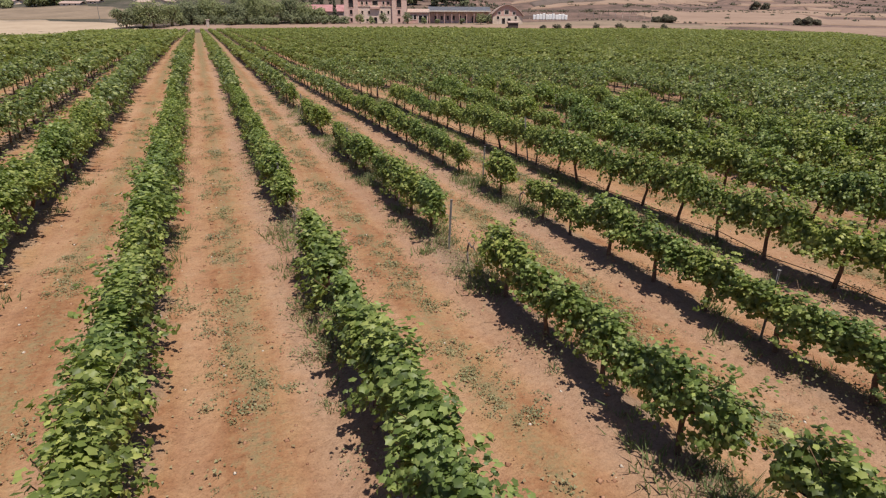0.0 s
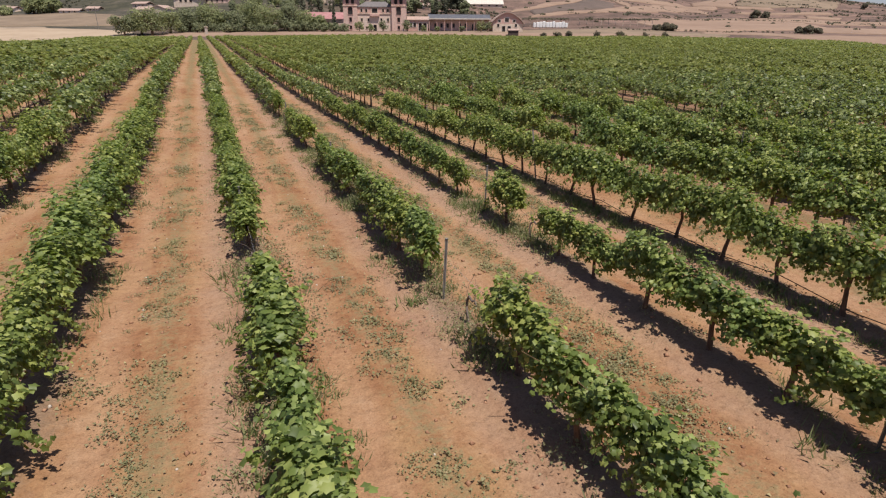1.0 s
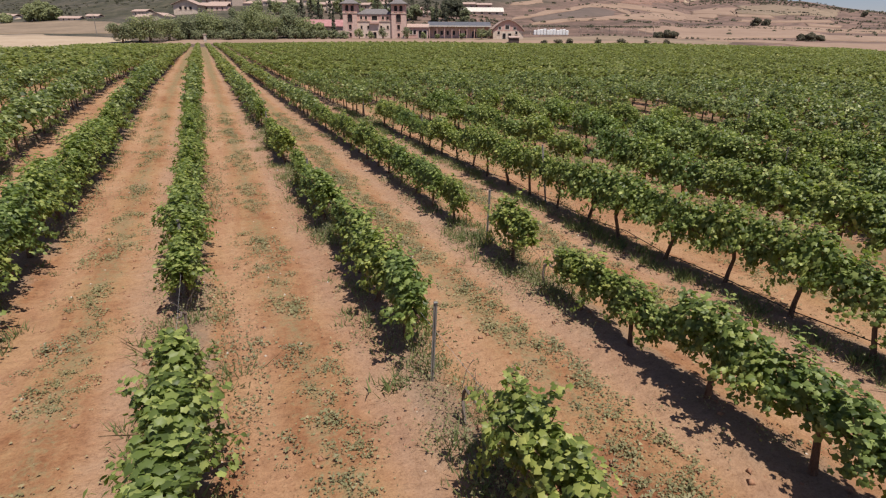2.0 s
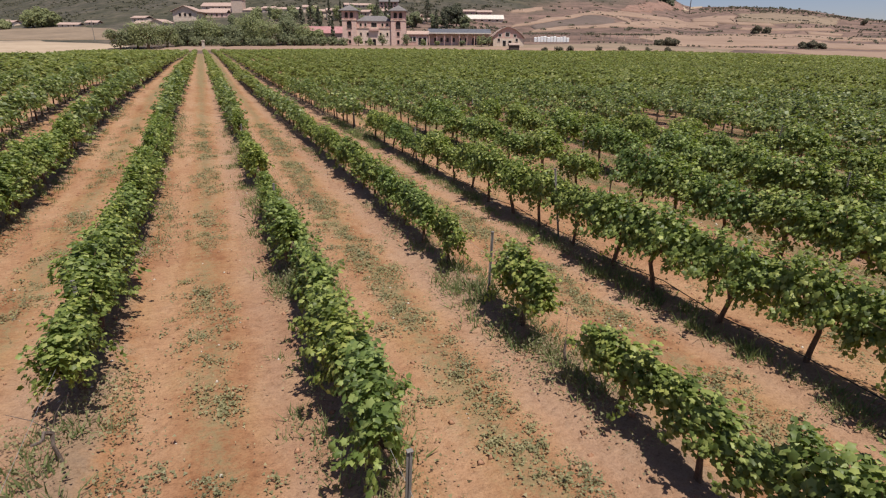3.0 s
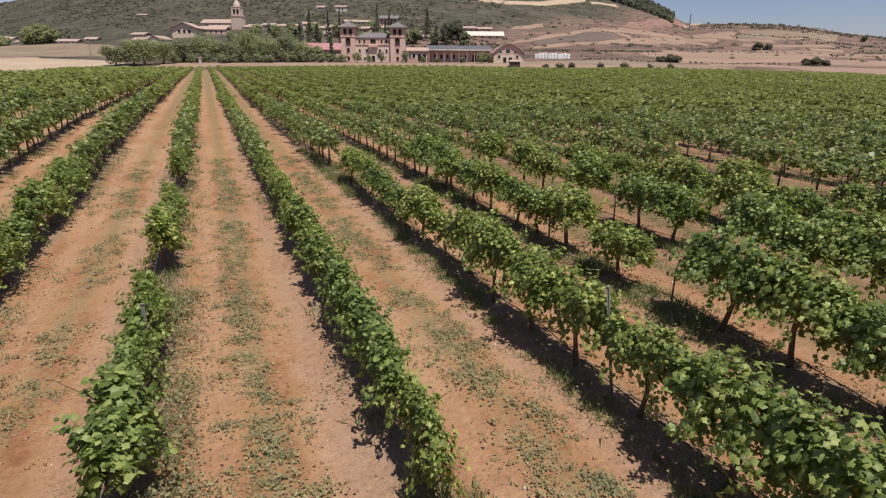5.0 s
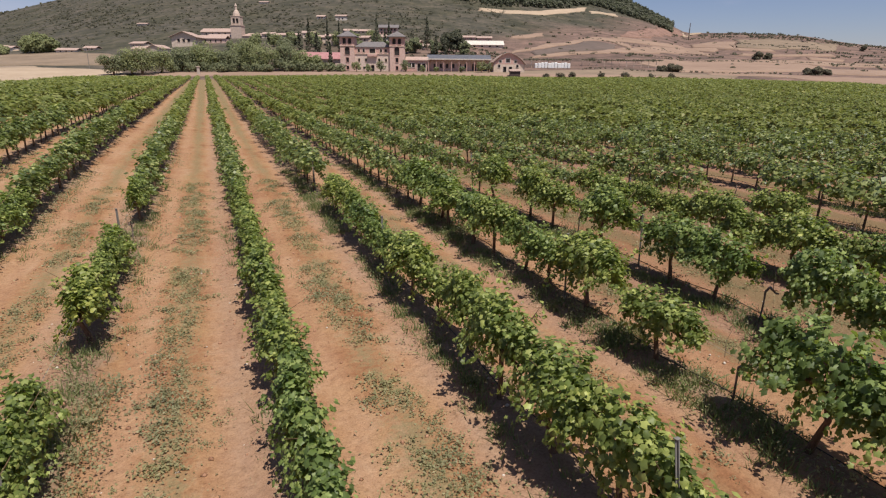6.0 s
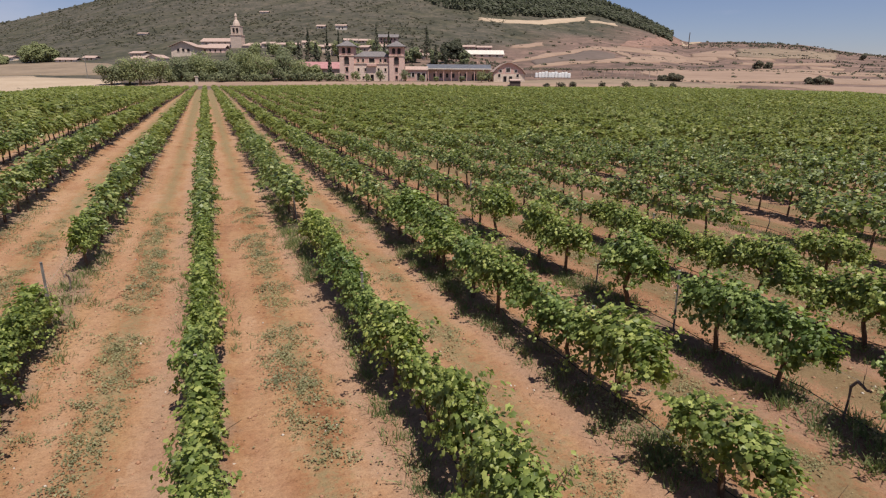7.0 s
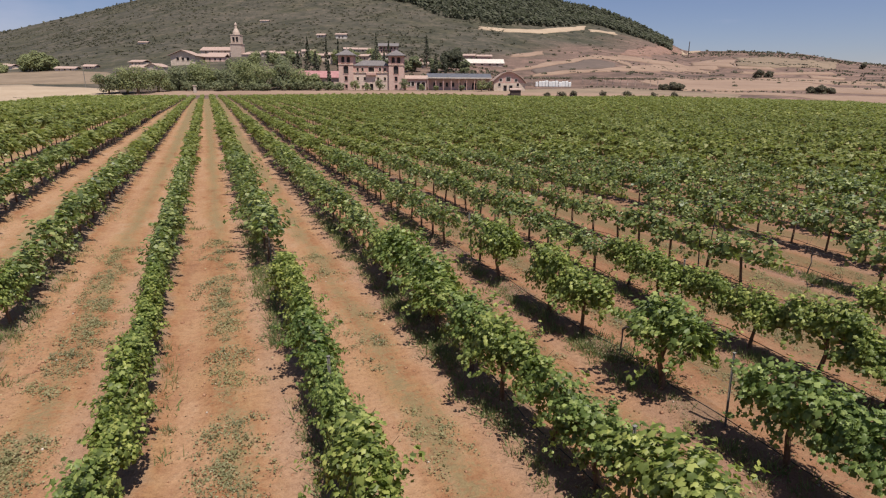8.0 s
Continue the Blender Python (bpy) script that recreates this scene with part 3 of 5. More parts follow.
VINES = plant()
ORDER = sorted(VINES, key=lambda q: q[5])
NEAR, REST = ORDER[:300], ORDER[300:]
MID = [q for q in REST if q[5] < 34]
FAR = [q for q in REST if 34 <= q[5] < 95]
VERY_FAR = [q for q in REST if q[5] >= 95]


def build_near_vines():
    kinds = {}
    for style in STYLES:
        kinds[style] = []
        for i in range(7):
            thing = empty("grapevine")
            tagged(thing, LABELS[style], "grapevine", "vines in rows")
            trunk, arms, canes = vine_wood(RNG, style)
            part("trunk", trunk, M["bark"], thing, "twisted brown trunk")
            for a in arms:
                part("arm", a, M["bark"], thing)
            for c in canes:
                part("cane", c, M["cane"], thing)
            v, f = canopy(RNG, 2100, style, 0.058, "lobed")
            part("foliage", big_mesh("foliage", v, f, M["leaf"]), None, thing, "dense lobed green leaves")
            kinds[style].append(thing)
    used = {s: [False] * 7 for s in STYLES}
    for k, x, y, style, size, d, r in NEAR:
        i = int(r * 7) % 7
        turn = 180 * (int(r * 70) % 2) + (r * 977 % 1 - 0.5) * 16
        m = pose(x, y, float(ground(x, y)) + 0.05, 0, 0, turn) @ Matrix.Diagonal((size * (0.82 + 0.36 * (r * 331 % 1)) * (0.92 if k in (1, 2) else 0.86 if k == 3 else 1.0), 0.92 + 0.2 * (r * 613 % 1), size * (0.95 if style == "hedge" else 1.0), 1))
        src = kinds[style][i]
        if not used[style][i]:
            used[style][i] = True
            src.matrix_world = m
        else:
            c = copy_thing(src, Matrix.Identity(4))
            c.matrix_basis = m


def build_stuff_vines(name, vines, leaf_count, size, label, mat, wood, kind):
    """Many vines as one mesh of leaves, and their trunks as another."""
    rng = np.random.default_rng(len(vines))
    protos = {s: [canopy(rng, leaf_count, s, size, kind) for _ in range(9)] for s in STYLES}
    V, F, n = [], [], 0
    WV, WF, w = [], [], 0
    ring = np.array([[math.cos(a), math.sin(a)] for a in (0, 2.09, 4.19)])
    for k, x, y, style, s, d, r in vines:
        v, f = protos[style][int(r * 9) % 9]
        v = v * np.array([(1.30 if k <= 3 else 1.06) + 0.42 * float(smooth(14, 50, d)), 1, 1.12 if k <= 3 else 1.0])
        t = math.pi * (int(r * 90) % 2) + (r * 977 % 1 - 0.5) * 0.3
        c, q = math.cos(t) * s, math.sin(t) * s
        g = float(ground(x, y)) + 0.03
        V.append(np.stack([x + v[:, 0] * c - v[:, 1] * q, y + v[:, 0] * q + v[:, 1] * c, g + v[:, 2] * s], -1))
        F.append(f + n)
        n += len(v)
        if wood:
            bx, by = (r - 0.5) * 0.16, (r * 31 % 1 - 0.5) * 0.2
            pv = np.array([[x + a * 0.045, y + b * 0.045, g - 0.08] for a, b in ring] + [[x + bx + a * 0.036, y + by + b * 0.036, g + 0.8] for a, b in ring])
            WV.append(pv)
            WF.append(np.array([[0, 1, 4, 3], [1, 2, 5, 4], [2, 0, 3, 5]]) + w)
            w += 6
    thing = empty(name)
    tagged(thing, label, "vineyard", kind="stuff")
    part("foliage", big_mesh("foliage", np.concatenate(V), np.concatenate(F), mat), None, thing)
    if wood:
        part("trunks", big_mesh("trunks", np.concatenate(WV), np.concatenate(WF), M["bark"]), None, thing)


build_near_vines()
build_stuff_vines("vineyard_rows", MID, 490, 0.088, "rows of green grapevines in red soil", M["leaf_mid"], True, "plain")
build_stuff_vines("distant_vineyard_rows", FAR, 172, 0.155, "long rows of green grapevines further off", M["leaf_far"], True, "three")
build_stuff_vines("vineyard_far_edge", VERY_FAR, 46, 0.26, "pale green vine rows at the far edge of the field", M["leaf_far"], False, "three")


def build_bare_vines():
    rng = np.random.default_rng(17)
    for k, y in BARE:
        x = ROW0 + STEP * k + rng.normal() * 0.04
        thing = empty("bare_vine", pose(x, y, float(ground(x, y)) + 0.04, 0, 0, rng.uniform(-20, 20)) @ Matrix.Diagonal((0.55, 0.42, 1.0 if k >= 4 else 0.72, 1)))
        tagged(thing, "leafless grey vine stump in a gap of the row", "vine stump", "bare vines")
        trunk, arms, canes = vine_wood(rng, "open" if k > 2 else "hedge")
        part("trunk", trunk, M["deadwood"], thing)
        arms.pop().free()
        for a in arms:
            part("arm", a, M["deadwood"], thing)
        for c in canes:
            part("cane", c, M["deadwood"], thing, "thin dry cane")


build_bare_vines()


# ---- fields and tracks on the slopes ----
def draped(name, label, mat, rows, lift=0.25, steps=10):
    """A strip of land laid on the slope. Rows: near and far corner (right, ahead, right, ahead), from one end to the other."""
    r = np.array(rows, float)
    k = np.linspace(0, len(r) - 1, (len(r) - 1) * 8 + 1)
    ends = np.stack([np.interp(k, np.arange(len(r)), r[:, i]) for i in range(4)], -1)
    t = np.linspace(0, 1, steps)
    U = ends[:, None, 0] * (1 - t) + ends[:, None, 2] * t
    V = ends[:, None, 1] * (1 - t) + ends[:, None, 3] * t
    deep = np.maximum(ends[:, None, 3] - ends[:, None, 1], 4)
    V = V + 0.06 * deep * wave(U, V, 11, 4) + 0.05 * deep * wave(U, V, 4, 6)
    U = U + 2.5 * wave(U, V, 7, 8) + 1.2 * wave(U, V, 2.6, 9)
    U, V = np.pad(U, 1, "edge"), np.pad(V, 1, "edge")      # the rim dips into the slope
    up = np.pad(np.full((U.shape[0] - 2, U.shape[1] - 2), lift), 1, constant_values=-1.0)
    x, y = to_xy(U, V)
    verts = np.stack([x, y, ground(x, y) + up], -1).reshape(-1, 3)
    i = np.arange(U.size).reshape(U.shape)
    f = np.stack([i[:-1, :-1], i[1:, :-1], i[1:, 1:], i[:-1, 1:]], -1).reshape(-1, 4)
    tagged(new(name, big_mesh(name, verts, f, M[mat])), label, "field", kind="structure")


draped("wheat_field", "pale ripe wheat field beside the vineyard", "straw",
       [(-440, 150, -480, 292), (-300, 140, -330, 288), (-87, 134, -198, 281), (-99, 168, -181, 281), (-109, 194, -160, 270), (-110, 215, -148, 264), (-112, 228, -131, 252)])
draped("slope_field", "pale field strip curving over the brown rise", "ochre", [(40, 345, 42, 355), (60, 372, 62, 387), (77, 394, 81, 412), (107, 444, 114, 472), (137, 474, 145, 504), (160, 478, 169, 507), (188, 493, 198, 520), (203, 458, 215, 483)], 0.5)
draped("slope_field", "pale strip field at the foot of the rise", "ochre", [(44, 322, 45, 330), (67, 341, 69, 353), (89, 354, 92, 367), (112, 377, 121, 409), (139, 406, 162, 472), (185, 469, 199, 503), (182, 423, 193, 448)], 0.5)
draped("farm_track", "pale track climbing the brown rise", "ochre", [(122, 460, 126, 477), (123, 427, 131, 456), (124, 412, 134, 445)], 0.5)
draped("slope_field", "dry ochre field high on the slope", "ochre", [(207, 515, 219, 544), (211, 488, 262, 604), (219, 468, 279, 592), (221, 464, 228, 480), (243, 452, 251, 468)], 0.5)
draped("stubble_field", "ochre stubble field on the low slope", "ochre", [(99, 307, 106, 329), (101, 275, 141, 378), (130, 279, 190, 403), (166, 283, 211, 356), (172, 275, 199, 316), (189, 269, 229, 323), (197, 255, 252, 321)], 0.3)
draped("slope_field", "long ochre field above the stubble", "ochre", [(195, 385, 206, 406), (214, 354, 244, 401), (269, 376, 284, 397), (285, 358, 308, 386)], 0.4)
draped("stubble_strip", "ochre stubble strip by the vineyard's edge", "ochre", [(107, 255, 112, 267), (128, 253, 138, 271), (137, 234, 152, 258), (152, 219, 176, 251), (154, 200, 187, 240)], 0.2)
draped("slope_field", "pale terrace above the winery", "ochre", [(46, 414, 47, 424), (59, 426, 61, 447), (73, 449, 77, 476)], 0.5)
draped("slope_field", "pale bare patch on the saddle", "straw", [(272, 704, 280, 725), (292, 725, 306, 761), (302, 721, 317, 757)], 0.5)
draped("hill_track", "wide pale cutting on the hillside", "straw", [(32, 569, 33, 581), (60, 573, 62, 589), (95, 594, 98, 614), (122, 625, 128, 655), (153, 670, 160, 701)], 0.7)
draped("hill_track", "short pale cutting on the hillside", "straw", [(155, 655, 159, 672), (189, 680, 194, 697)], 0.7)
draped("eroded_bank", "red eroded earth bank below the pine wood", "redearth", [(147, 509, 150, 521), (157, 512, 173, 566), (178, 534, 215, 642), (225, 621, 268, 739), (269, 696, 288, 746)], 0.6)
draped("slope_field", "grey-brown rise of rough grazing", "brownfield", [(49, 337, 52, 356), (70, 356, 77, 390), (89, 369, 106, 439), (108, 390, 119, 426)], 0.4)
draped("slope_field", "pinkish fallow field under the far ridge", "fallow", [(231, 485, 294, 616), (244, 472, 336, 647), (272, 468, 370, 634), (365, 570, 413, 645)], 0.5)
draped("farm_track", "thin pale track between the far fields", "ochre", [(207, 431, 212, 442), (239, 426, 245, 435), (274, 431, 281, 443)], 0.5)
draped("farm_track", "short pale strip between the far fields", "ochre", [(242, 408, 249, 420), (262, 406, 267, 414)], 0.5)
draped("straw_field", "straw field beyond the wheat", "straw", [(-313, 419, -375, 500), (-280, 410, -321, 468)], 0.4)
draped("fallow_field", "brown fallow field below the village", "fallow", [(-290, 292, -360, 392), (-235, 290, -300, 392), (-195, 288, -240, 380), (-172, 286, -214, 366), (-150, 284, -186, 348), (-128, 276, -150, 310)], 0.3)
draped("verge", "dry pale grass verge along the vineyard's far edge", "ochre", [(-112, 229, -112, 243), (-70, 231, -70, 244), (-20, 231, -20, 241), (30, 231, 30, 240), (75, 230, 76, 238), (112, 227, 114, 233)], 0.22)
draped("yard", "pinkish bare yard before the winery", "fallow", [(-45, 233, -44, 246), (-15, 233, -14, 246), (36, 232, 36, 262), (75, 232, 81, 272), (110, 226, 120, 262)], 0.12)


# ---- buildings ----
def site_thing(name, u, v, dz=0.0, turn=0.0):
    x, y = to_xy(u, v)
    return empty(name, pose(x, y, float(ground(x, y)) + dz, 0, 0, math.degrees(YAW) + turn))


def gable_roof(w, d, h, rise, over, thick=0.25, along="x"):
    """Two pitched slabs; the ridge runs along x or y."""
    bm = bmesh.new()
    if along == "x":
        prof = [(-over, h - 0.1), (d / 2, h + rise), (d + over, h - 0.1)]
        ends = (-w / 2 - over, w / 2 + over)
        at = lambda e, p, q: (e, p, q)
    else:
        prof = [(-w / 2 - over, h - 0.1), (0, h + rise), (w / 2 + over, h - 0.1)]
        ends = (-over, d + over)
        at = lambda e, p, q: (p, e, q)
    rings = [[bm.verts.new(at(e, p, q)) for p, q in prof] + [bm.verts.new(at(e, p, q - thick)) for p, q in prof[::-1]] for e in ends]
    for i in range(6):
        bm.faces.new((rings[0][i], rings[0][(i + 1) % 6], rings[1][(i + 1) % 6], rings[1][i]))
    bm.faces.new(rings[0])
    bm.faces.new(rings[1])
    bmesh.ops.recalc_face_normals(bm, faces=bm.faces)
    return bm


def hip_roof(x0, x1, y0, y1, h, rise, over, ridge=0.0, thick=0.3):
    bm = bmesh.new()
    b = [(x0 - over, y0 - over), (x1 + over, y0 - over), (x1 + over, y1 + over), (x0 - over, y1 + over)]
    low = [bm.verts.new((x, y, h - thick)) for x, y in b]
    up = [bm.verts.new((x, y, h)) for x, y in b]
    cx, cy = (x0 + x1) / 2, (y0 + y1) / 2
    r = [bm.verts.new((cx - ridge / 2, cy, h + rise)), bm.verts.new((cx + ridge / 2, cy, h + rise))] if ridge else [bm.verts.new((cx, cy, h + rise))] * 2
    bm.faces.new(low[::-1])
    for i in range(4):
        bm.faces.new((low[i], low[(i + 1) % 4], up[(i + 1) % 4], up[i]))
    if ridge:
        bm.faces.new((up[0], up[1], r[1], r[0]))
        bm.faces.new((up[2], up[3], r[0], r[1]))
        bm.faces.new((up[1], up[2], r[1]))
        bm.faces.new((up[3], up[0], r[0]))
    else:
        for i in range(4):
            bm.faces.new((up[i], up[(i + 1) % 4], r[0]))
    bmesh.ops.recalc_face_normals(bm, faces=bm.faces)
    return bm


def pierced(x0, x1, y0, y1, z0, z1, holes, depth=0.45):
    """A house body whose front has recessed openings. holes: (middle, sill, width, height, arched)."""
    bm = bmesh.new()
    xs = sorted({x0, x1, *[h[0] - h[2] / 2 for h in holes], *[h[0] + h[2] / 2 for h in holes]})
    zs = sorted({z0, z1, *[h[1] for h in holes], *[h[1] + h[3] for h in holes]})

    def open_at(x, z):
        return any(abs(x - h[0]) < h[2] / 2 and h[1] < z < h[1] + h[3] for h in holes)

    def quad(*p):
        bm.faces.new([bm.verts.new(q) for q in p])

    for xa, xb in zip(xs, xs[1:]):
        for za, zb in zip(zs, zs[1:]):
            if not open_at((xa + xb) / 2, (za + zb) / 2):
                quad((xa, y0, za), (xb, y0, za), (xb, y0, zb), (xa, y0, zb))
    for m, s, w, h, _ in holes:
        a, b, t = m - w / 2, m + w / 2, s + h
        quad((a, y0, s), (a, y0, t), (a, y0 + depth, t), (a, y0 + depth, s))
        quad((b, y0, s), (b, y0 + depth, s), (b, y0 + depth, t), (b, y0, t))
        quad((a, y0, t), (b, y0, t), (b, y0 + depth, t), (a, y0 + depth, t))
        quad((a, y0, s), (a, y0 + depth, s), (b, y0 + depth, s), (b, y0, s))
        quad((a, y0 + depth, s), (a, y0 + depth, t), (b, y0 + depth, t), (b, y0 + depth, s))
    quad((x0, y1, z0), (x0, y1, z1), (x1, y1, z1), (x1, y1, z0))
    quad((x0, y0, z0), (x0, y0, z1), (x0, y1, z1), (x0, y1, z0))
    quad((x1, y0, z0), (x1, y1, z0), (x1, y1, z1), (x1, y0, z1))
    quad((x0, y0, z1), (x1, y0, z1), (x1, y1, z1), (x0, y1, z1))
    bmesh.ops.remove_doubles(bm, verts=bm.verts, dist=0.001)
    bmesh.ops.recalc_face_normals(bm, faces=bm.faces)
    return bm


def arch_panel(m, s, w, h, arched, y):
    """A dark pane; an arched one has a round head."""
    bm = bmesh.new()
    pts = [(m - w / 2, s), (m + w / 2, s)]
    if arched:
        top = s + h - w / 2
        pts += [(m + w / 2 * math.cos(a), top + w / 2 * math.sin(a)) for a in np.linspace(0, math.pi, 9)]
    else:
        pts += [(m + w / 2, s + h), (m - w / 2, s + h)]
    front = [bm.verts.new((x, y, z)) for x, z in pts]
    back = [bm.verts.new((x, y + 0.05, z)) for x, z in pts]
    bm.faces.new(front)
    bm.faces.new(back[::-1])
    for i in range(len(pts)):
        bm.faces.new((front[i], back[i], back[(i + 1) % len(pts)], front[(i + 1) % len(pts)]))
    bmesh.ops.recalc_face_normals(bm, faces=bm.faces)
    return bm


def openings(thing, holes, y0, surround=None, depth=0.45):
    """Each opening of a front as a window part: pane, sill and, if wanted, a raised surround."""
    for m, s, w, h, arched in holes:
        win = part("window", arch_panel(m, s + 0.02, w - 0.04, h - 0.04, arched, y0 + depth - 0.09), M["dark"], thing)
        part("sill", box(m - w / 2 - 0.12, m + w / 2 + 0.12, y0 - 0.12, y0 + 0.02, s - 0.16, s - 0.005), surround or M["plaster"], win)
        if surround:
            bm = box(m - w / 2 - 0.2, m - w / 2, y0 - 0.06, y0 + 0.01, s, s + h + 0.2)
            box(m + w / 2, m + w / 2 + 0.2, y0 - 0.06, y0 + 0.01, s, s + h + 0.2, bm=bm)
            box(m - w / 2, m + w / 2, y0 - 0.06, y0 + 0.01, s + h, s + h + 0.2, bm=bm)
            part("window_frame", bm, surround, win)


def winery():
    t = site_thing("winery", -27.1, 250)
    tagged(t, "rose stone winery with two corner towers and slate roofs", "winery")
    # middle block
    holes = [(x, 3.7, 0.75, 1.2, False) for x in (-5.3, -2.6, 2.6, 5.3)] + [(x, 0.9, 0.7, 0.9, False) for x in (-3.4, 3.4)] + [(0, 0.1, 1.3, 2.4, True)]
    part("wall", pierced(-6.9, 6.9, 0, 11, -1.0, 6.7, holes), M["stonewall"], t, "pale rose ashlar wall")
    openings(t, holes, 0, M["plaster"])
    upper = [(x, 7.2, 0.8, 1.2, False) for x in (-5.3, -3.4, 3.4, 5.3)] + [(0, 6.95, 2.2, 1.7, False)]
    part("upper_wall", pierced(-6.9, 6.9, 0.12, 11, 6.7, 9.3, upper, 0.3), M["brick"], t, "brick upper storey")
    openings(t, upper, 0.12, M["plaster"], 0.3)
    part("cornice", box(-6.9, 6.9, -0.25, 0.0, 6.5, 6.75), M["plaster"], t)
    part("balcony", box(-1.9, 1.9, -0.9, 0.0, 5.6, 6.5, 0.05), M["brick"], t, "rose stone balcony")
    part("roof", hip_roof(-6.75, 6.75, 0.1, 11, 9.3, 2.1, 0.25, 8), M["slate"], t, "grey slate roof")
    for side in (-1, 1):
        c = side * 9.7
        low = [(c, 0.7, 0.9, 1.4, False), (c, 3.5, 1.1, 1.7, False), (c, 6.2, 1.9, 3.0, True)]
        tw = part("tower_wall", pierced(c - 2.8, c + 2.8, -0.9, 6.2, -1.0, 9.6, low), M["towerstone"], t, "rose stone corner tower")
        openings(t, low, -0.9, M["brick"])
        twin = [(c - 1.05, 10.2, 1.3, 2.2, True), (c + 1.05, 10.2, 1.3, 2.2, True)]
        part("belvedere", pierced(c - 2.85, c + 2.85, -0.95, 6.2, 9.6, 12.9, twin, 0.8), M["brick"], t, "brick belvedere with twin arches")
        openings(t, twin, -0.95, M["brick"], 0.8)
        part("string_course", box(c - 3.0, c + 3.0, -1.1, 6.3, 9.4, 9.6), M["plaster"], tw)
        part("tower_roof", hip_roof(c - 2.85, c + 2.85, -0.95, 6.2, 13.1, 2.2, 0.9), M["slate"], t, "low slate tower roof with wide eaves")
        part("finial", tube([(c, 2.6, 15.0), (c, 2.6, 16.3)], [0.16, 0.05], 6), M["slate"], t)


def plain_house(name, label, u0, u1, v, depth, h, wall, roof, rise, along="x", holes=(), dz=0.0, turn=0.0, over=0.5, category="house", surround=None):
    t = site_thing(name, (u0 + u1) / 2, v, dz, turn)
    tagged(t, label, category)
    w = u1 - u0
    part("wall", pierced(-w / 2, w / 2, 0, depth, -3.0, h, list(holes)), M[wall], t)
    openings(t, holes, 0, M[surround] if surround else None)
    if along == "y":      # the gable faces the front
        bm = bmesh.new()
        f = [bm.verts.new(p) for p in ((-w / 2, 0, h), (w / 2, 0, h), (0, 0, h + rise - 0.15))]
        b = [bm.verts.new(p) for p in ((-w / 2, depth, h), (w / 2, depth, h), (0, depth, h + rise - 0.15))]
        bm.faces.new(f)
        bm.faces.new(b[::-1])
        bm.faces.new((f[0], f[2], b[2], b[0]))
        bm.faces.new((f[1], b[1], b[2], f[2]))
        part("gable", bm, M[wall], t)
    part("roof", gable_roof(w, depth, h + 0.1, rise, over, along=along), M[roof], t)
    return t


def row_of(n, a, b, sill, w, h, arched=False):
    return [(a + (b - a) * (i + 0.5) / n, sill, w, h, arched) for i in range(n)]


winery()
plain_house("shed", "long shed with a faded red sheet roof", -58.6, -42.2, 262, 9, 4.0, "plaster", "red", 2.6, holes=row_of(4, -7.5, 7.5, 1.0, 1.3, 1.5), category="shed")
plain_house("wing", "low brick wing with arcade and clay tile roof", -13.8, -5.7, 252, 7, 4.4, "brick", "tile", 1.2, holes=row_of(2, -3.6, -0.6, 1.6, 1.1, 1.6) + row_of(2, 0.0, 3.8, 0.2, 1.4, 2.9, True), category="wing", surround="white")
cellar = plain_house("cellar", "long low cellar with blue-grey metal roof", -5.3, 19.6, 255, 9, 4.8, "towerstone", "blue", 1.5, holes=row_of(6, -11, 4, 1.2, 1.0, 1.6) + row_of(3, 5, 11.5, 0.2, 1.6, 2.7, True), category="cellar")
part("porch_roof", box(-12.7, 12.7, -2.7, 0.0, 4.45, 4.62), M["blue"], cellar, "flat porch roof along the front")
part("fascia", box(-12.9, 12.9, -2.9, -2.7, 4.3, 4.75), M["white"], cellar, "white fascia board")
for x in np.arange(-12.2, 12.5, 3.05):
    part("porch_post", box(x - 0.12, x + 0.12, -2.6, -2.36, -0.5, 4.45), M["brick"], cellar)
barn = site_thing("barn", 26.9, 250)
tagged(barn, "barn with round tiled gable and cream front", "barn")
barn_holes = [(-4.4, 2.2, 1.0, 1.3, False), (3.6, 2.2, 1.0, 1.3, False), (-1.9, 0.0, 1.4, 2.6, False), (0.6, 0.0, 1.4, 2.6, False)]
part("wall", pierced(-6.8, 6.8, 0, 13, -3.0, 3.6, barn_holes), M["plaster"], barn, "cream plastered front")
openings(barn, barn_holes, 0, M["white"])
PROFILE = [(6.8, 3.5), (5.0, 5.6), (2.6, 7.4), (0.4, 8.3), (-1.2, 8.3), (-3.0, 7.5), (-5.0, 6.0), (-6.8, 4.2)]
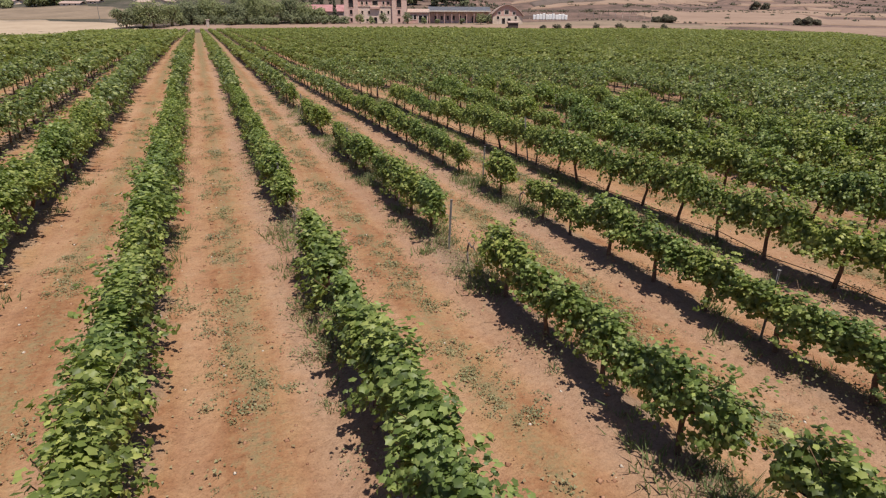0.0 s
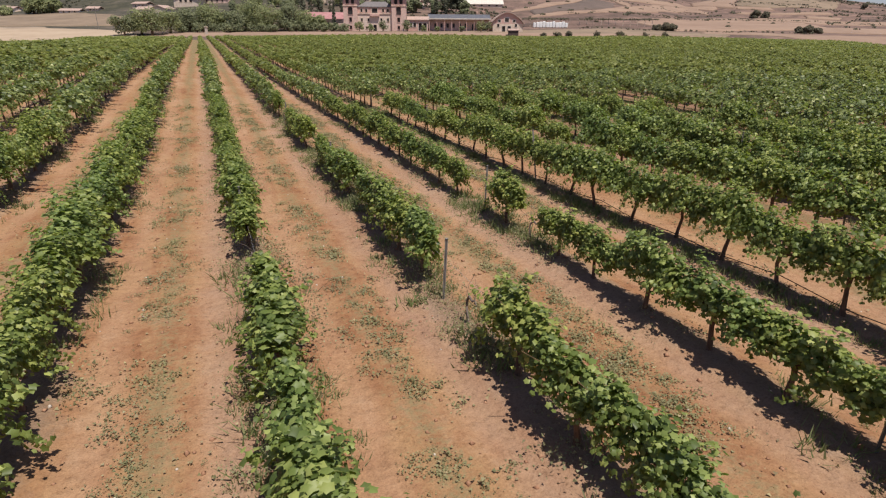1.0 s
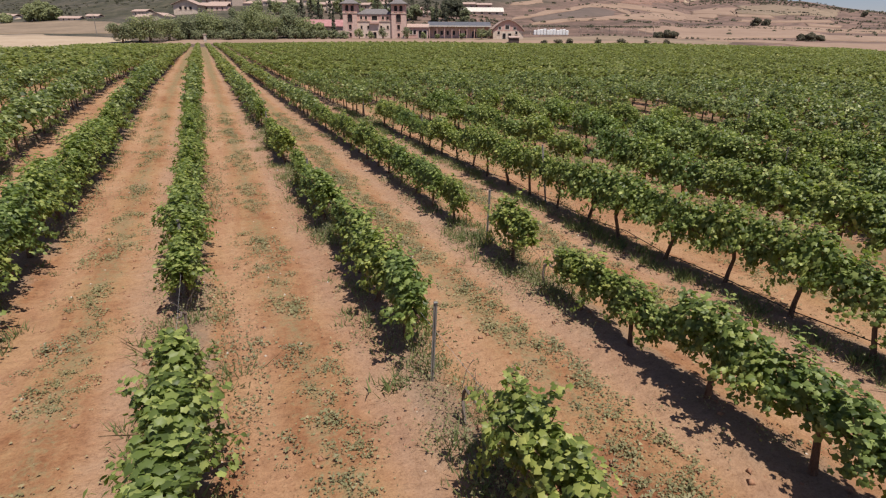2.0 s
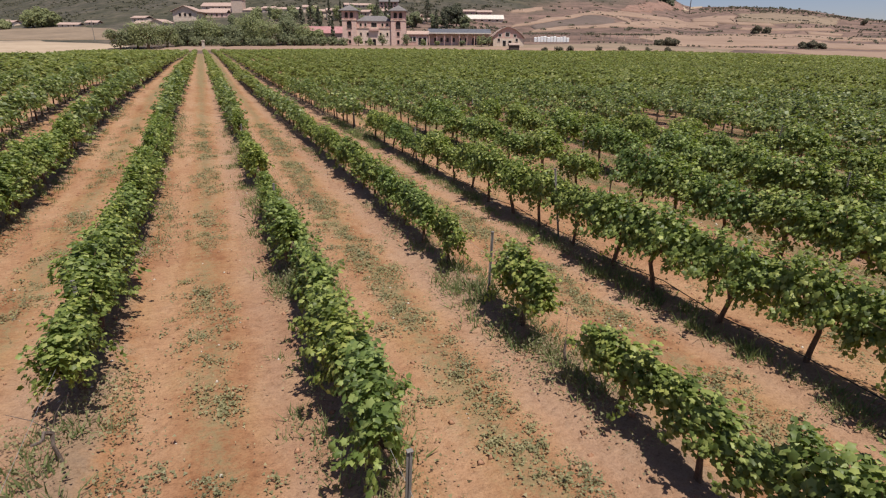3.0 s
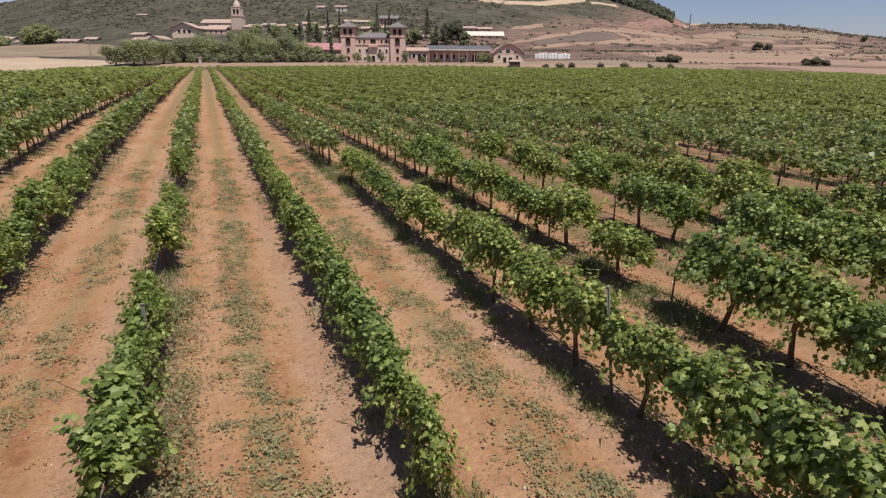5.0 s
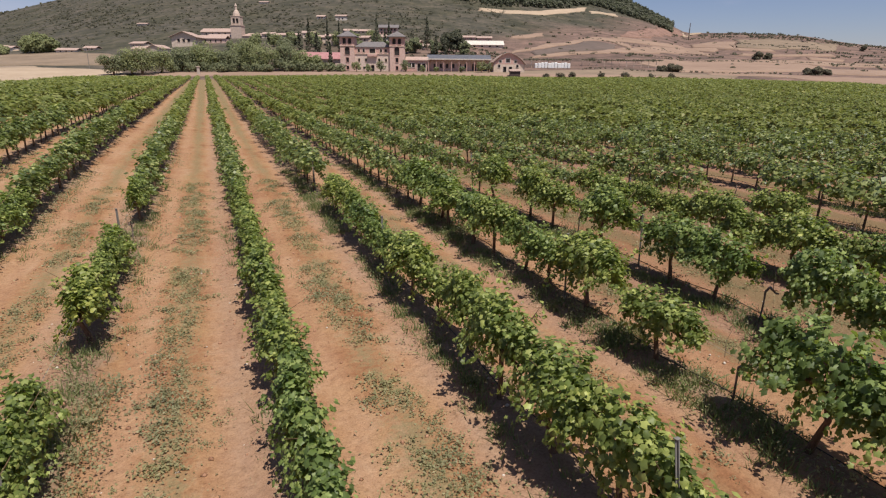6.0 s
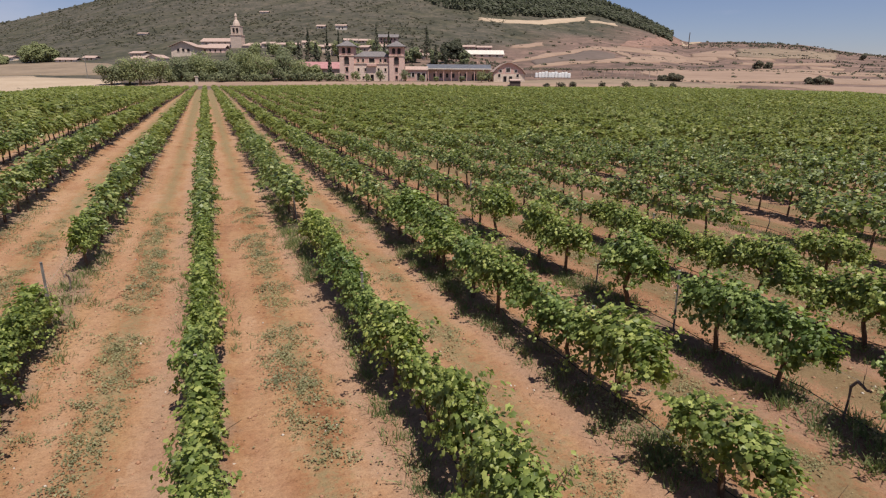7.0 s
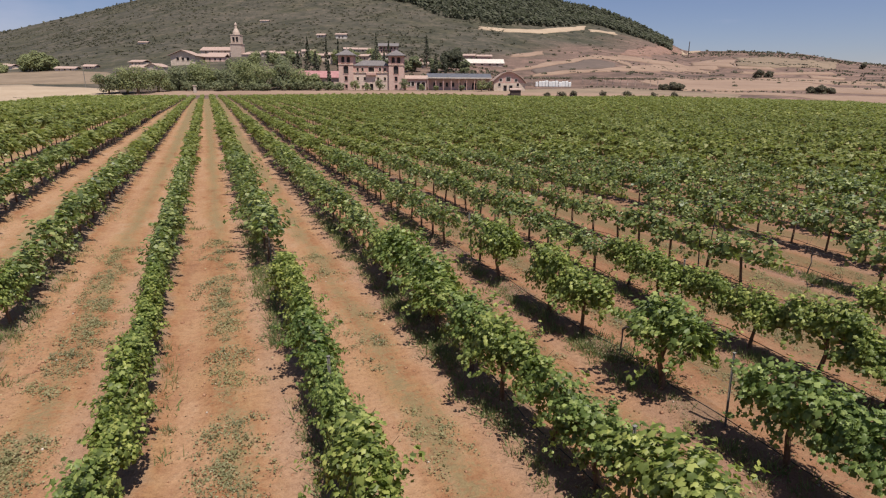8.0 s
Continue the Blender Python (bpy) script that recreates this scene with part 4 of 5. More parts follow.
for nm, mt, out, y0, y1, th in (("gable", "brick", 0.0, 0.0, 13.0, 0), ("roof", "tile", 0.7, -0.7, 13.7, 0.3)):
    bm = bmesh.new()
    arc = [(x * (1 + out / 7), z + (0.28 if th else 0.0)) for x, z in PROFILE]
    if not th:
        arc = [(6.8, 3.6)] + arc[1:-1] + [(-6.8, 4.2), (-6.8, 3.6)]
    low = [(x * (1 - 0.25 / 7), z - 0.3) for x, z in arc[::-1]] if th else []
    loop = arc + low
    f, b = [bm.verts.new((x, y0, z)) for x, z in loop], [bm.verts.new((x, y1, z)) for x, z in loop]
    for i in range(len(loop)):
        j = (i + 1) % len(loop)
        bm.faces.new((f[i], f[j], b[j], b[i]))
    if th:
        for i in range(len(arc) - 1):
            j, k = i + 1, len(loop) - 1 - i
            bm.faces.new((f[i], f[j], f[k - 1], f[k]))
            bm.faces.new((b[i], b[k], b[k - 1], b[j]))
    else:
        bm.faces.new(f)
        bm.faces.new(b[::-1])
    bmesh.ops.recalc_face_normals(bm, faces=bm.faces)
    part(nm, bm, M[mt], barn, "rounded clay tile roof" if th else "brick gable")
barn.scale = (0.9, 1.0, 0.88)
for x, z, w in ((-0.6, 4.4, 1.8), (-3.9, 4.3, 1.1), (2.7, 4.2, 1.1)):
    win = part("gable_window", box(x - w / 2, x + w / 2, -0.08, 0.02, z, z + w * 0.95, 0.05), M["dark"], barn)
    part("window_frame", box(x - w / 2 - 0.25, x + w / 2 + 0.25, -0.05, 0.02, z - 0.25, z + w * 0.95 + 0.25, 0.03), M["white"], win)
low_wall = site_thing("white_wall", 48.4, 274)
tagged(low_wall, "white bales stacked along a low white wall", "wall")
for i in range(11):
    w = 1.15 + 0.3 * ((i * 37) % 10) / 10
    part("bale", box(-7.7 + i * 1.42, -7.7 + i * 1.42 + w, -0.5, 0.5, 0, 2.0 + 0.6 * ((i * 53) % 10) / 10, 0.15), M["bale"], low_wall)
def pergola(label, u, v, half, high, seed):
    """Posts and a beam, overgrown with climbing vines."""
    rng = np.random.default_rng(4000 + seed)
    t = site_thing("pergola", u, v)
    tagged(t, label, "pergola")
    part("beam", box(-half, half, -0.15, 0.15, high - 0.2, high), M["shutter"], t)
    for x in np.arange(-half + 0.2, half, 3.4):
        part("post", box(x - 0.1, x + 0.1, -0.1, 0.1, -0.5, high - 0.2), M["plaster"], t)
    n = int(half * 90)
    x = rng.uniform(-half, half, n)
    thick = 0.55 + 0.3 * np.sin(x * 0.9 + seed) + 0.2 * np.sin(x * 2.3)
    c = np.stack([x, rng.normal(size=n) * 0.7, high - 0.1 + rng.normal(size=n) * 0.32 * thick], -1)
    v_, f_ = leaves(c, rng.normal(size=(n, 3)) * 0.6 + np.array([0, -0.4, 0.8]), rng.uniform(0.25, 0.55, n), "plain", rng)
    part("climber", big_mesh("climber", v_, f_, M["scrub"]), None, t, "dark climbing vine on the beam")


plain_house("hut", "small dark brick hut at the field's edge", 25.2, 28.8, 230, 3, 2.2, "shutter", "tile", 0.4, over=0.3, category="hut")

# the village
church = site_thing("church", -132.9, 405)
tagged(church, "rosy stone church with a tall belfry above the trees", "church")
part("tower_base", box(-3.5, 3.5, 0, 7, -3, 7.8), M["churchstone"], church, "square stone tower")
belfry = [(-1.1, 9.2, 1.5, 3.0, True), (1.1, 9.2, 1.5, 3.0, True)]
part("ledge", box(-3.8, 3.8, -0.3, 7.3, 7.8, 8.2), M["churchstone"], church)
part("belfry", pierced(-2.9, 2.9, 0.5, 6.4, 8.2, 13.3, belfry, 0.8), M["churchstone"], church, "belfry with arched openings")
openings(church, belfry, 0.5, None, 0.8)
part("upper_ledge", box(-3.1, 3.1, 0.3, 6.6, 13.3, 13.7), M["churchstone"], church)
part("dome", tube([(0, 3.5, 13.7), (0, 3.5, 15.2), (0, 3.5, 16.6), (0, 3.5, 17.4)], [2.35, 2.1, 1.45, 0.8], 10), M["churchstone"], church, "stone dome")
part("lantern", tube([(0, 3.5, 17.3), (0, 3.5, 19.2), (0, 3.5, 19.8), (0, 3.5, 21.5)], [0.8, 0.75, 0.95, 0.08], 8), M["churchstone"], church)
part("nave", box(3.5, 21, 0, 11, -5, 1.6), M["churchstone"], church)
part("nave_roof", hip_roof(3.9, 21, 0, 11, 1.7, 1.9, 0.4, 12), M["tile"], church, "shallow clay tile roof")
part("side_chapel", box(-22, -3.5, 2, 10, -5, 0.6), M["churchstone"], church)
part("chapel_roof", hip_roof(-22, -3.9, 2, 10, 0.7, 2.2, 0.4, 13), M["tile"], church)
plain_house("house", "large village house with shallow gable and open loft", -160.5, -146, 372, 12, 5.4, "plaster", "tile", 3.2, "y", row_of(3, -4.5, 4.5, 2.6, 1.6, 1.8), over=1.2)
plain_house("house", "cream house with a bright sunlit front", -151.5, -143.5, 322, 8, 4.6, "plaster", "tile", 1.6, "y", [(-2, 0.6, 0.8, 1.0, False)], turn=-12)
plain_house("house", "low house with a grey tile roof", -163, -152.5, 330, 8, 3.6, "stonewall", "tile", 1.5, holes=row_of(2, -3, 3, 0.8, 0.9, 1.1))
rv = random.Random(5)
WHITE, CREAM = "white plastered village house with tiled roof", "cream village house with clay tile roof"
for u, v, w, h, white in [(-94, 387, 11, 3.4, 0), (-104, 394, 7, 2.8, 0), (-84, 396, 8, 3.0, 0), (-63, 359, 6, 5.2, 0), (-55, 366, 7, 4.2, 1), (-70, 372, 8, 3.2, 0), (-47, 372, 7, 3.0, 0), (-35, 368, 8, 4.0, 1), (-60, 414, 9, 1.6, 1),
                          (-51, 414, 7, 1.4, 0), (-8, 351, 5, 1.4, 1), (-16, 360, 6, 2.2, 0), (-92.5, 477, 6, 1.8, 1), (-287, 410, 8, 2.4, 1), (-226, 375, 12, 1.5, 1), (-214, 379, 7, 1.6, 0), (-185, 379, 10, 2.6, 0), (-112, 402, 8, 2.6, 0)]:
    plain_house("house", WHITE if white else CREAM, u - w / 2, u + w / 2, v, 7, h, "white" if white else "plaster", "tile", 1.2,
                holes=row_of(2 + w // 9, -w / 2 + 1, w / 2 - 1, max(0.3, h - 2.0), 0.9, min(1.2, h - 0.5)), turn=rv.uniform(-16, 16))
plain_house("house", "long house below the belfry with a wide tiled roof", -162, -141, 419, 10, 2.6, "plaster", "tile", 2.4, holes=row_of(4, -9, 9, 0.8, 1.0, 1.2), turn=-7)
plain_house("house", "brick farmhouse with a shallow pink tile roof", -151, -133, 384, 9, 3.0, "towerstone", "tile", 1.9, holes=row_of(5, -8, 8, 0.9, 1.0, 1.3))
manor = plain_house("manor", "stone manor with dark slate hip roof above the winery", -41.2, -29.3, 409, 9, 4.2, "brick", "slate", 2.0, holes=row_of(5, -5.5, 5.5, 2.3, 1.1, 1.3) + row_of(4, -5.5, 5.5, 0.2, 1.0, 1.4), over=1.0, category="house")
plain_house("long_barn", "long low farm shed with a pale sheet roof", 10.8, 35.5, 362, 10, 1.5, "plaster", "white", 2.4, holes=row_of(5, -11, 11, 0.2, 1.2, 0.9), category="shed")
plain_house("shed", "low brown shed behind the long barn", 11.6, 20.5, 392, 7, 1.6, "brick", "tile", 1.1, category="shed")
plain_house("shed", "low brown shed behind the long barn", 22.0, 31.0, 393, 7, 1.6, "brick", "tile", 1.1, category="shed")
pergola("dark leafy pergola along the yard", 46.5, 276, 10.5, 3.6, 1)
pergola("long overgrown pergola on pale posts below the slope", 82.5, 287, 18.5, 2.9, 2)
plain_house("farmhouse", "tiny white farmhouse up on the hillside", -80, -72, 470, 6, 3.2, "white", "tile", 1.0, holes=row_of(2, -2.5, 2.5, 0.8, 1.0, 1.2))
for u, v in ((-250, 520), (-168, 590)):
    plain_house("farmhouse", "far pale farm shed on the hillside", u - 4, u + 4, v, 5, 1.6, "white", "tile", 0.8)
mast = site_thing("mast", 258.8, 650)
tagged(mast, "tall thin mast on the saddle between hills", "mast")
part("shaft", tube([(0, 0, -1), (0, 0, 9), (0, 0, 17.5)], [0.5, 0.42, 0.32], 6), M["shutter"], mast)
for z in (6, 11, 15.5):
    part("collar", tube([(0, 0, z), (0, 0, z + 0.5)], [0.62, 0.62], 6), M["post"], mast)
gate = site_thing("gate_pillar", -90.5, 236)
tagged(gate, "pale stone gate pillar at the end of the track", "pillar")
part("shaft", box(-0.42, 0.42, -0.42, 0.42, -0.3, 2.7, 0.06), M["stone"], gate)
part("cap", box(-0.6, 0.6, -0.6, 0.6, 2.7, 2.95, 0.05), M["plaster"], gate)
for u, h in ((-120, 9.0), (-176, 8.0)):
    pole = site_thing("utility_pole", u * 1.22, 262)
    tagged(pole, "thin grey utility pole in the wheat", "pole")
    part("shaft", tube([(0, 0, -0.3), (0, 0, h)], [0.14, 0.10], 6), M["post"], pole)
    part("crossarm", box(-0.8, 0.8, -0.06, 0.06, h - 0.7, h - 0.55), M["post"], pole)


# ---- trees ----
def crown_leaves(rng, blobs, per, size):
    """Leaf faces gathered in uneven clumps. blobs: centre and radii."""
    cs, ns = [], []
    for c, r in blobs:
        d = rng.normal(size=(per, 3))
        d /= np.linalg.norm(d, axis=1, keepdims=True)
        k = rng.uniform(0.70, 1.04, (per, 1))
        cs.append(np.array(c) + d * k * np.array(r))
        ns.append(d * 1.0 + rng.normal(size=d.shape) * 0.28 + np.array([0, 0, 0.45]))
    c, n = np.concatenate(cs), np.concatenate(ns)
    return leaves(c, n, size * rng.uniform(0.6, 1.3, len(c)), "plain", rng)


def tree(label, u, v, h, w, mat="treeleaf", name="tree", trunk=0.10, leaf=0.62, seed=0, per=110):
    rng = np.random.default_rng(1000 + seed)
    t = site_thing(name, u, v)
    tagged(t, label, name)
    ht = h * trunk
    bm = tube([(0, 0, -0.4), (0.1, 0, ht * 0.6), (0.15, 0.1, ht * 1.5), (0.2, 0.1, h * 0.6)], [0.05 * w, 0.042 * w, 0.033 * w, 0.015 * w], 7)
    part("trunk", bm, M["bark"], t)
    for i in range(4):
        a = 2 * math.pi * i / 4 + rng.uniform(-0.4, 0.4)
        part("limb", tube([(0.1, 0.05, ht * 1.1), (math.cos(a) * w * 0.16, math.sin(a) * w * 0.16, h * 0.48), (math.cos(a) * w * 0.32, math.sin(a) * w * 0.32, h * 0.66)], [0.024 * w, 0.017 * w, 0.008 * w], 5), M["bark"], t)
    blobs = []
    n = int(14 + w * 1.2)
    for i in range(n):
        a, r = rng.uniform(0, 2 * math.pi), w * 0.36 * math.sqrt(rng.random())
        z = ht + (h - ht) * rng.uniform(0.08, 0.88) * (1 - 0.35 * (r / (w * 0.4)) ** 2)
        s = w * rng.uniform(0.16, 0.27)
        blobs.append(((math.cos(a) * r, math.sin(a) * r, z), (s, s, s * 0.8)))
    v_, f_ = crown_leaves(rng, blobs, int(per * 1.1), leaf * 0.82)
    part("crown", big_mesh("crown", v_, f_, M[mat]), None, t)


def conifer(label, u, v, h, w, slim, seed, dz=0.0, name="cypress"):
    rng = np.random.default_rng(2000 + seed)
    t = site_thing(name, u, v, dz)
    tagged(t, label, name)
    part("trunk", tube([(0, 0, -0.5), (0, 0, h * 0.95)], [0.2, 0.04], 6), M["bark"], t)
    blobs = []
    for i in range(12 if slim else 20):
        k = (i + 0.5) / (12 if slim else 20)
        r = w / 2 * (math.sin(math.pi * min(1, k * 0.8 + 0.25)) if slim else (1 - k) ** 0.8)
        a = rng.uniform(0, 6.28)
        off = 0 if slim else r * 0.55
        blobs.append(((math.cos(a) * off, math.sin(a) * off, h * (0.08 + 0.9 * k)), (max(r * (1 if slim else 0.6), 0.25), max(r * (1 if slim else 0.6), 0.25), h / 12)))
    v_, f_ = crown_leaves(rng, blobs, 26, 0.8)
    part("crown", big_mesh("crown", v_, f_, M["conifer"]), None, t)


BROAD = "round leafy tree at the far edge of the vineyard"
for i, (u, v, h, w) in enumerate([(-119.5, 231, 8.8, 9), (-115.5, 236, 9.4, 9.5), (-110, 233, 10.6, 12.5), (-106, 240, 9.4, 10)]):
    tree("dark round tree with bare trunk beside the wheat", u, v, h, w, "olive" if i == 0 else "treeleaf", seed=i, leaf=0.6, trunk=0.2)
for i, (u, v, h, w) in enumerate([(-104, 254, 10.5, 11), (-98, 258, 12, 11), (-93.5, 264, 8, 9), (-84, 252, 9.5, 11), (-78, 258, 13, 12), (-70, 252, 11, 12), (-62.5, 256, 12.5, 12), (-56, 253, 8.6, 10), (-84, 266, 13.5, 11), (-67, 268, 14, 12), (-51, 258, 6, 7), (-101, 266, 12, 11), (-109, 262, 7, 8)]):
    tree(BROAD, u, v, h, w, "treeleaf" if i % 3 else "olive", seed=20 + i, leaf=0.66, trunk=0.06)
for i in range(18):
    u = -103 + i * 3.7 + ((i * 37) % 10) * 0.16
    tree("low grey-green olive bush", u, 243 + (i * 53) % 5, 3.0 + (i * 29) % 10 * 0.13, 4.6, "olive", "olive_tree", 0.2, 0.6, 50 + i, 26)
for i, (u, h) in enumerate([(-46.5, 4.0), (-42.5, 3.4), (-33, 4.2), (-23.5, 4.6), (-28, 3.0), (-14, 4.8), (-7, 3.0), (8, 2.6), (15.5, 4.6), (18.5, 4.0), (-2, 2.4)]):
    tree("small shrub tree in front of the winery", u, 244 + (i * 31) % 4, h, h * 0.95, "olive" if i % 2 else "treeleaf", "shrub_tree", 0.22, 0.5, 80 + i, 26)
for i, (u, v, h, w) in enumerate([(-248, 385, 12, 15), (-256, 388, 10, 12), (-240, 384, 9, 10), (-268, 380, 6, 8)]):
    tree("large tree on the rise beyond the wheat", u, v, h, w, seed=100 + i, leaf=1.2, trunk=0.12)
for i, (u, v, h, w) in enumerate([(97.8, 268, 3.8, 4.8), (94, 268, 3, 4), (101, 269, 3.2, 4), (160, 268, 3.2, 5), (165, 269, 2.8, 4.6), (157, 269, 2.6, 4), (206, 405, 5, 7), (214, 408, 4.6, 6), (410, 600, 6, 7)]):
    tree("rounded bush at the edge of the stubble", u, v, h, w, mat="drybush", seed=120 + i, name="bush", leaf=0.7, trunk=0.1)
for i in range(16):
    tree("village garden tree between the houses", -118 + i * 5.2 + (i * 37 % 10) * 0.3, 352 + (i * 53) % 34, 5.0 + (i * 29 % 10) * 0.35, 6 + (i * 17 % 10) * 0.3, "treeleaf" if i % 3 else "olive", seed=170 + i, leaf=0.9, trunk=0.08, per=40)
for i, u in enumerate((38, 43.5, 48, 59, 68, 76, 84)):
    tree("low dry shrub at the vineyard's edge", u, 229 + (i * 31) % 5, 1.5 + (i * 13 % 10) * 0.08, 2.6 + (i * 7 % 10) * 0.12, "drybush", "shrub", 0.1, 0.4, 200 + i, 30)
for i, (u, v, h, w) in enumerate([(3, 330, 13, 8), (7.5, 332, 14, 8), (-4, 326, 8, 7), (-14, 330, 8, 8), (-20, 326, 7, 7), (12, 330, 7, 7), (-30, 330, 8, 7), (-44, 330, 7, 6)]):
    tree("dark garden tree behind the winery roofs", u, v, h, w, "conifer" if i < 2 else "olive", seed=140 + i, leaf=0.9)
for i, (u, v, h, w, slim) in enumerate([(-63, 300, 18, 6, False), (-67.5, 300, 12.5, 6, False), (-59.5, 301, 12, 6, False), (-54, 300, 18, 2.2, True), (-48.5, 300, 17.5, 2.2, True), (-35.7, 345, 17.5, 4, True), (-8.3, 345, 17, 6, False), (-29, 345, 14, 3, True), (-27, 300, 14, 2, True), (-24, 300, 13, 2, True), (-44, 252, 11, 1.8, True), (2, 320, 11, 3, True), (-3, 320, 10, 3, True)]):
    conifer("slender dark green cypress tree" if slim else "dark green spreading conifer tree", u, v, h, w, slim, i, name="cypress" if slim else "conifer")


def scatter(name, label, category, mat, places, size, per, spread, leaf, seed, tall=0.8):
    """Bushes or woods on the hill as one mesh."""
    rng = np.random.default_rng(seed)
    protos = [crown_leaves(rng, [((0, 0, tall * 0.5), (spread, spread, tall * 0.55))], per, leaf) for _ in range(8)]
    V, F, n = [], [], 0
    for i, (u, v, s) in enumerate(places):
        x, y = to_xy(u, v)
        p, f = protos[i % 8]
        V.append(p * s * size + np.array([x, y, float(ground(x, y)) + 0.1]))
        F.append(f + n)
        n += len(p)
    tagged(new(name, big_mesh(name, np.concatenate(V), np.concatenate(F), M[mat])), label, category, kind="stuff")


def hill_places(n, seed, keep):
    rng = np.random.default_rng(seed)
    out = []
    while len(out) < n:
        a, v = rng.uniform(-0.95, 0.95), rng.uniform(280, 900)
        if rng.random() < v / 900 and keep(a, v, rng):
            out.append((a * v, v, rng.uniform(0.5, 1.5)))
    return out


def is_wood(a, v):
    """The pine wood covers the upper hill on its right flank."""
    line = np.interp(a, [-0.9, -0.42, -0.28, -0.05, 0.0, 0.06, 0.11, 0.16, 0.20, 0.235, 0.28, 0.33, 0.37, 0.40], [2000, 900, 770, 690, 610, 606, 610, 634, 676, 722, 722, 715, 690, 3000])
    return v > line + 5 * math.sin(a * 60)


scatter("pine_wood", "dense dark pine wood on the hilltop", "wood", "conifer", hill_places(8000, 3, lambda a, v, r: is_wood(a, v)), 3.2, 9, 0.5, 0.85, 31, 1.4)
scatter("scrub", "scattered dark scrub on the dry hillside", "scrub", "scrub",
        hill_places(4800, 4, lambda a, v, r: not is_wood(a, v) and (a < 0.1 or r.random() < 0.11) and v > 300 + 110 * (a < -0.1) and math.sin(a * 31 + v * 0.02) + math.sin(v * 0.05 - a * 17) + math.sin(v * 0.021 + a * 9) + 2.2 * r.normal() > 0.6), 1.35, 10, 1.1, 0.8, 32, 0.55)
scatter("hedge_line", "dark hedge lines between the farmed slopes", "hedge", "scrub",
        [(60 + i * 2.3, 268 + 4 * math.sin(i * 0.4) + (i % 3), 0.5 + 0.3 * ((i * 7) % 5) / 5) for i in range(45)] + [(150 + i * 3.0, 376 + 0.12 * i + 2 * math.sin(i), 0.6 + 0.4 * ((i * 3) % 7) / 7) for i in range(40)]
        + [(100 + i * 3.2, 455 - 0.6 * i + 3 * math.sin(i * 0.7), 0.8) for i in range(30)] + [(70 + i * 1.7, 344 + 1.05 * i + 2 * math.sin(i * 1.3), 0.5 + 0.3 * math.sin(i * 0.8)) for i in range(70)] + [(112 + i * 1.9, 366 + 0.55 * i + 2 * math.sin(i * 1.1), 0.6 + 0.3 * math.sin(i * 0.5)) for i in range(60)] + [(245 + i * 3.4, 660 + 5 * math.sin(i), 1.3 + 0.6 * math.sin(i * 0.5)) for i in range(70)] + [(330 + i * 2.2, 655 + 14 * math.sin(i * 2.1), 1.5 + 0.5 * math.sin(i * 0.9)) for i in range(90)] + [(290 + i * 1.6, 690 + 8 * math.sin(i * 1.7), 1.4 + 0.5 * math.sin(i * 0.7)) for i in range(60)] + [(245 + (i * 37 % 130) * 1.1 + (i % 11) * 2, 372 + (i * 53 % 190), 0.8 + 0.5 * math.sin(i * 0.9)) for i in range(230)] + [(-690 + i * 4.4, 886 + 16 * math.sin(i * 2.3), 1.6 + 0.8 * math.sin(i * 1.3)) for i in range(85)], 1.5, 9, 0.9, 0.75, 33, 0.7)


# ---- between and under the vines ----
def near_flight(x, y):
    return min(math.hypot(x - a, y - b) for a, b in FLIGHT)


def tuft(rng, n, spread, size, upright):
    """A low plant: leaf faces spread round its middle."""
    c = rng.normal(size=(n, 3)) * np.array([spread, spread, 0])
    c[:, 2] = rng.random(n) * (0.13 if upright else 0.03) + 0.008
    nrm = rng.normal(size=(n, 3)) * (0.9 if upright else 0.5) + np.array([0, 0, 0.4 if upright else 1.0])
    return leaves(c, nrm, size * rng.uniform(0.5, 1.4, n), "three", rng)


def lay(name, label, category, mat, protos, places):
    """Many small plants or lumps as one mesh of kind stuff. places: x, y, size, turn."""
    V, F, n = [], [], 0
    xs = np.array([p[0] for p in places])
    ys = np.array([p[1] for p in places])
    zs = ground(xs, ys) + lane_relief(xs, ys)
    for i, (x, y, s, t) in enumerate(places):
        v, f = protos[i % len(protos)]
        c, q = math.cos(t) * s, math.sin(t) * s
        V.append(np.stack([x + v[:, 0] * c - v[:, 1] * q, y + v[:, 0] * q + v[:, 1] * c, zs[i] + v[:, 2] * s], -1))
        F.append(f + n)
        n += len(v)
    tagged(new(name, big_mesh(name, np.concatenate(V), np.concatenate(F), M[mat])), label, category, kind="stuff")


def grass_tuft(rng, n, spread, high):
    """A tuft of thin blades that lean outwards."""
    c = rng.normal(size=(n, 3)) * np.array([spread, spread, 0])
    side = rng.normal(size=(n, 3)) * np.array([1, 1, 0.15])
    side /= np.linalg.norm(side, axis=1, keepdims=True)
    tip = c * np.array([1.3, 1.3, 0]) + rng.normal(size=(n, 3)) * np.array([0.35, 0.35, 0]) * high
    tip[:, 2] = high * rng.uniform(0.35, 1.15, n)
    w = (0.005 + 0.008 * rng.random(n))[:, None]
    v = np.stack([c - side * w, c + side * w, tip], 1).reshape(-1, 3)
    return v, np.arange(n * 3).reshape(-1, 3)


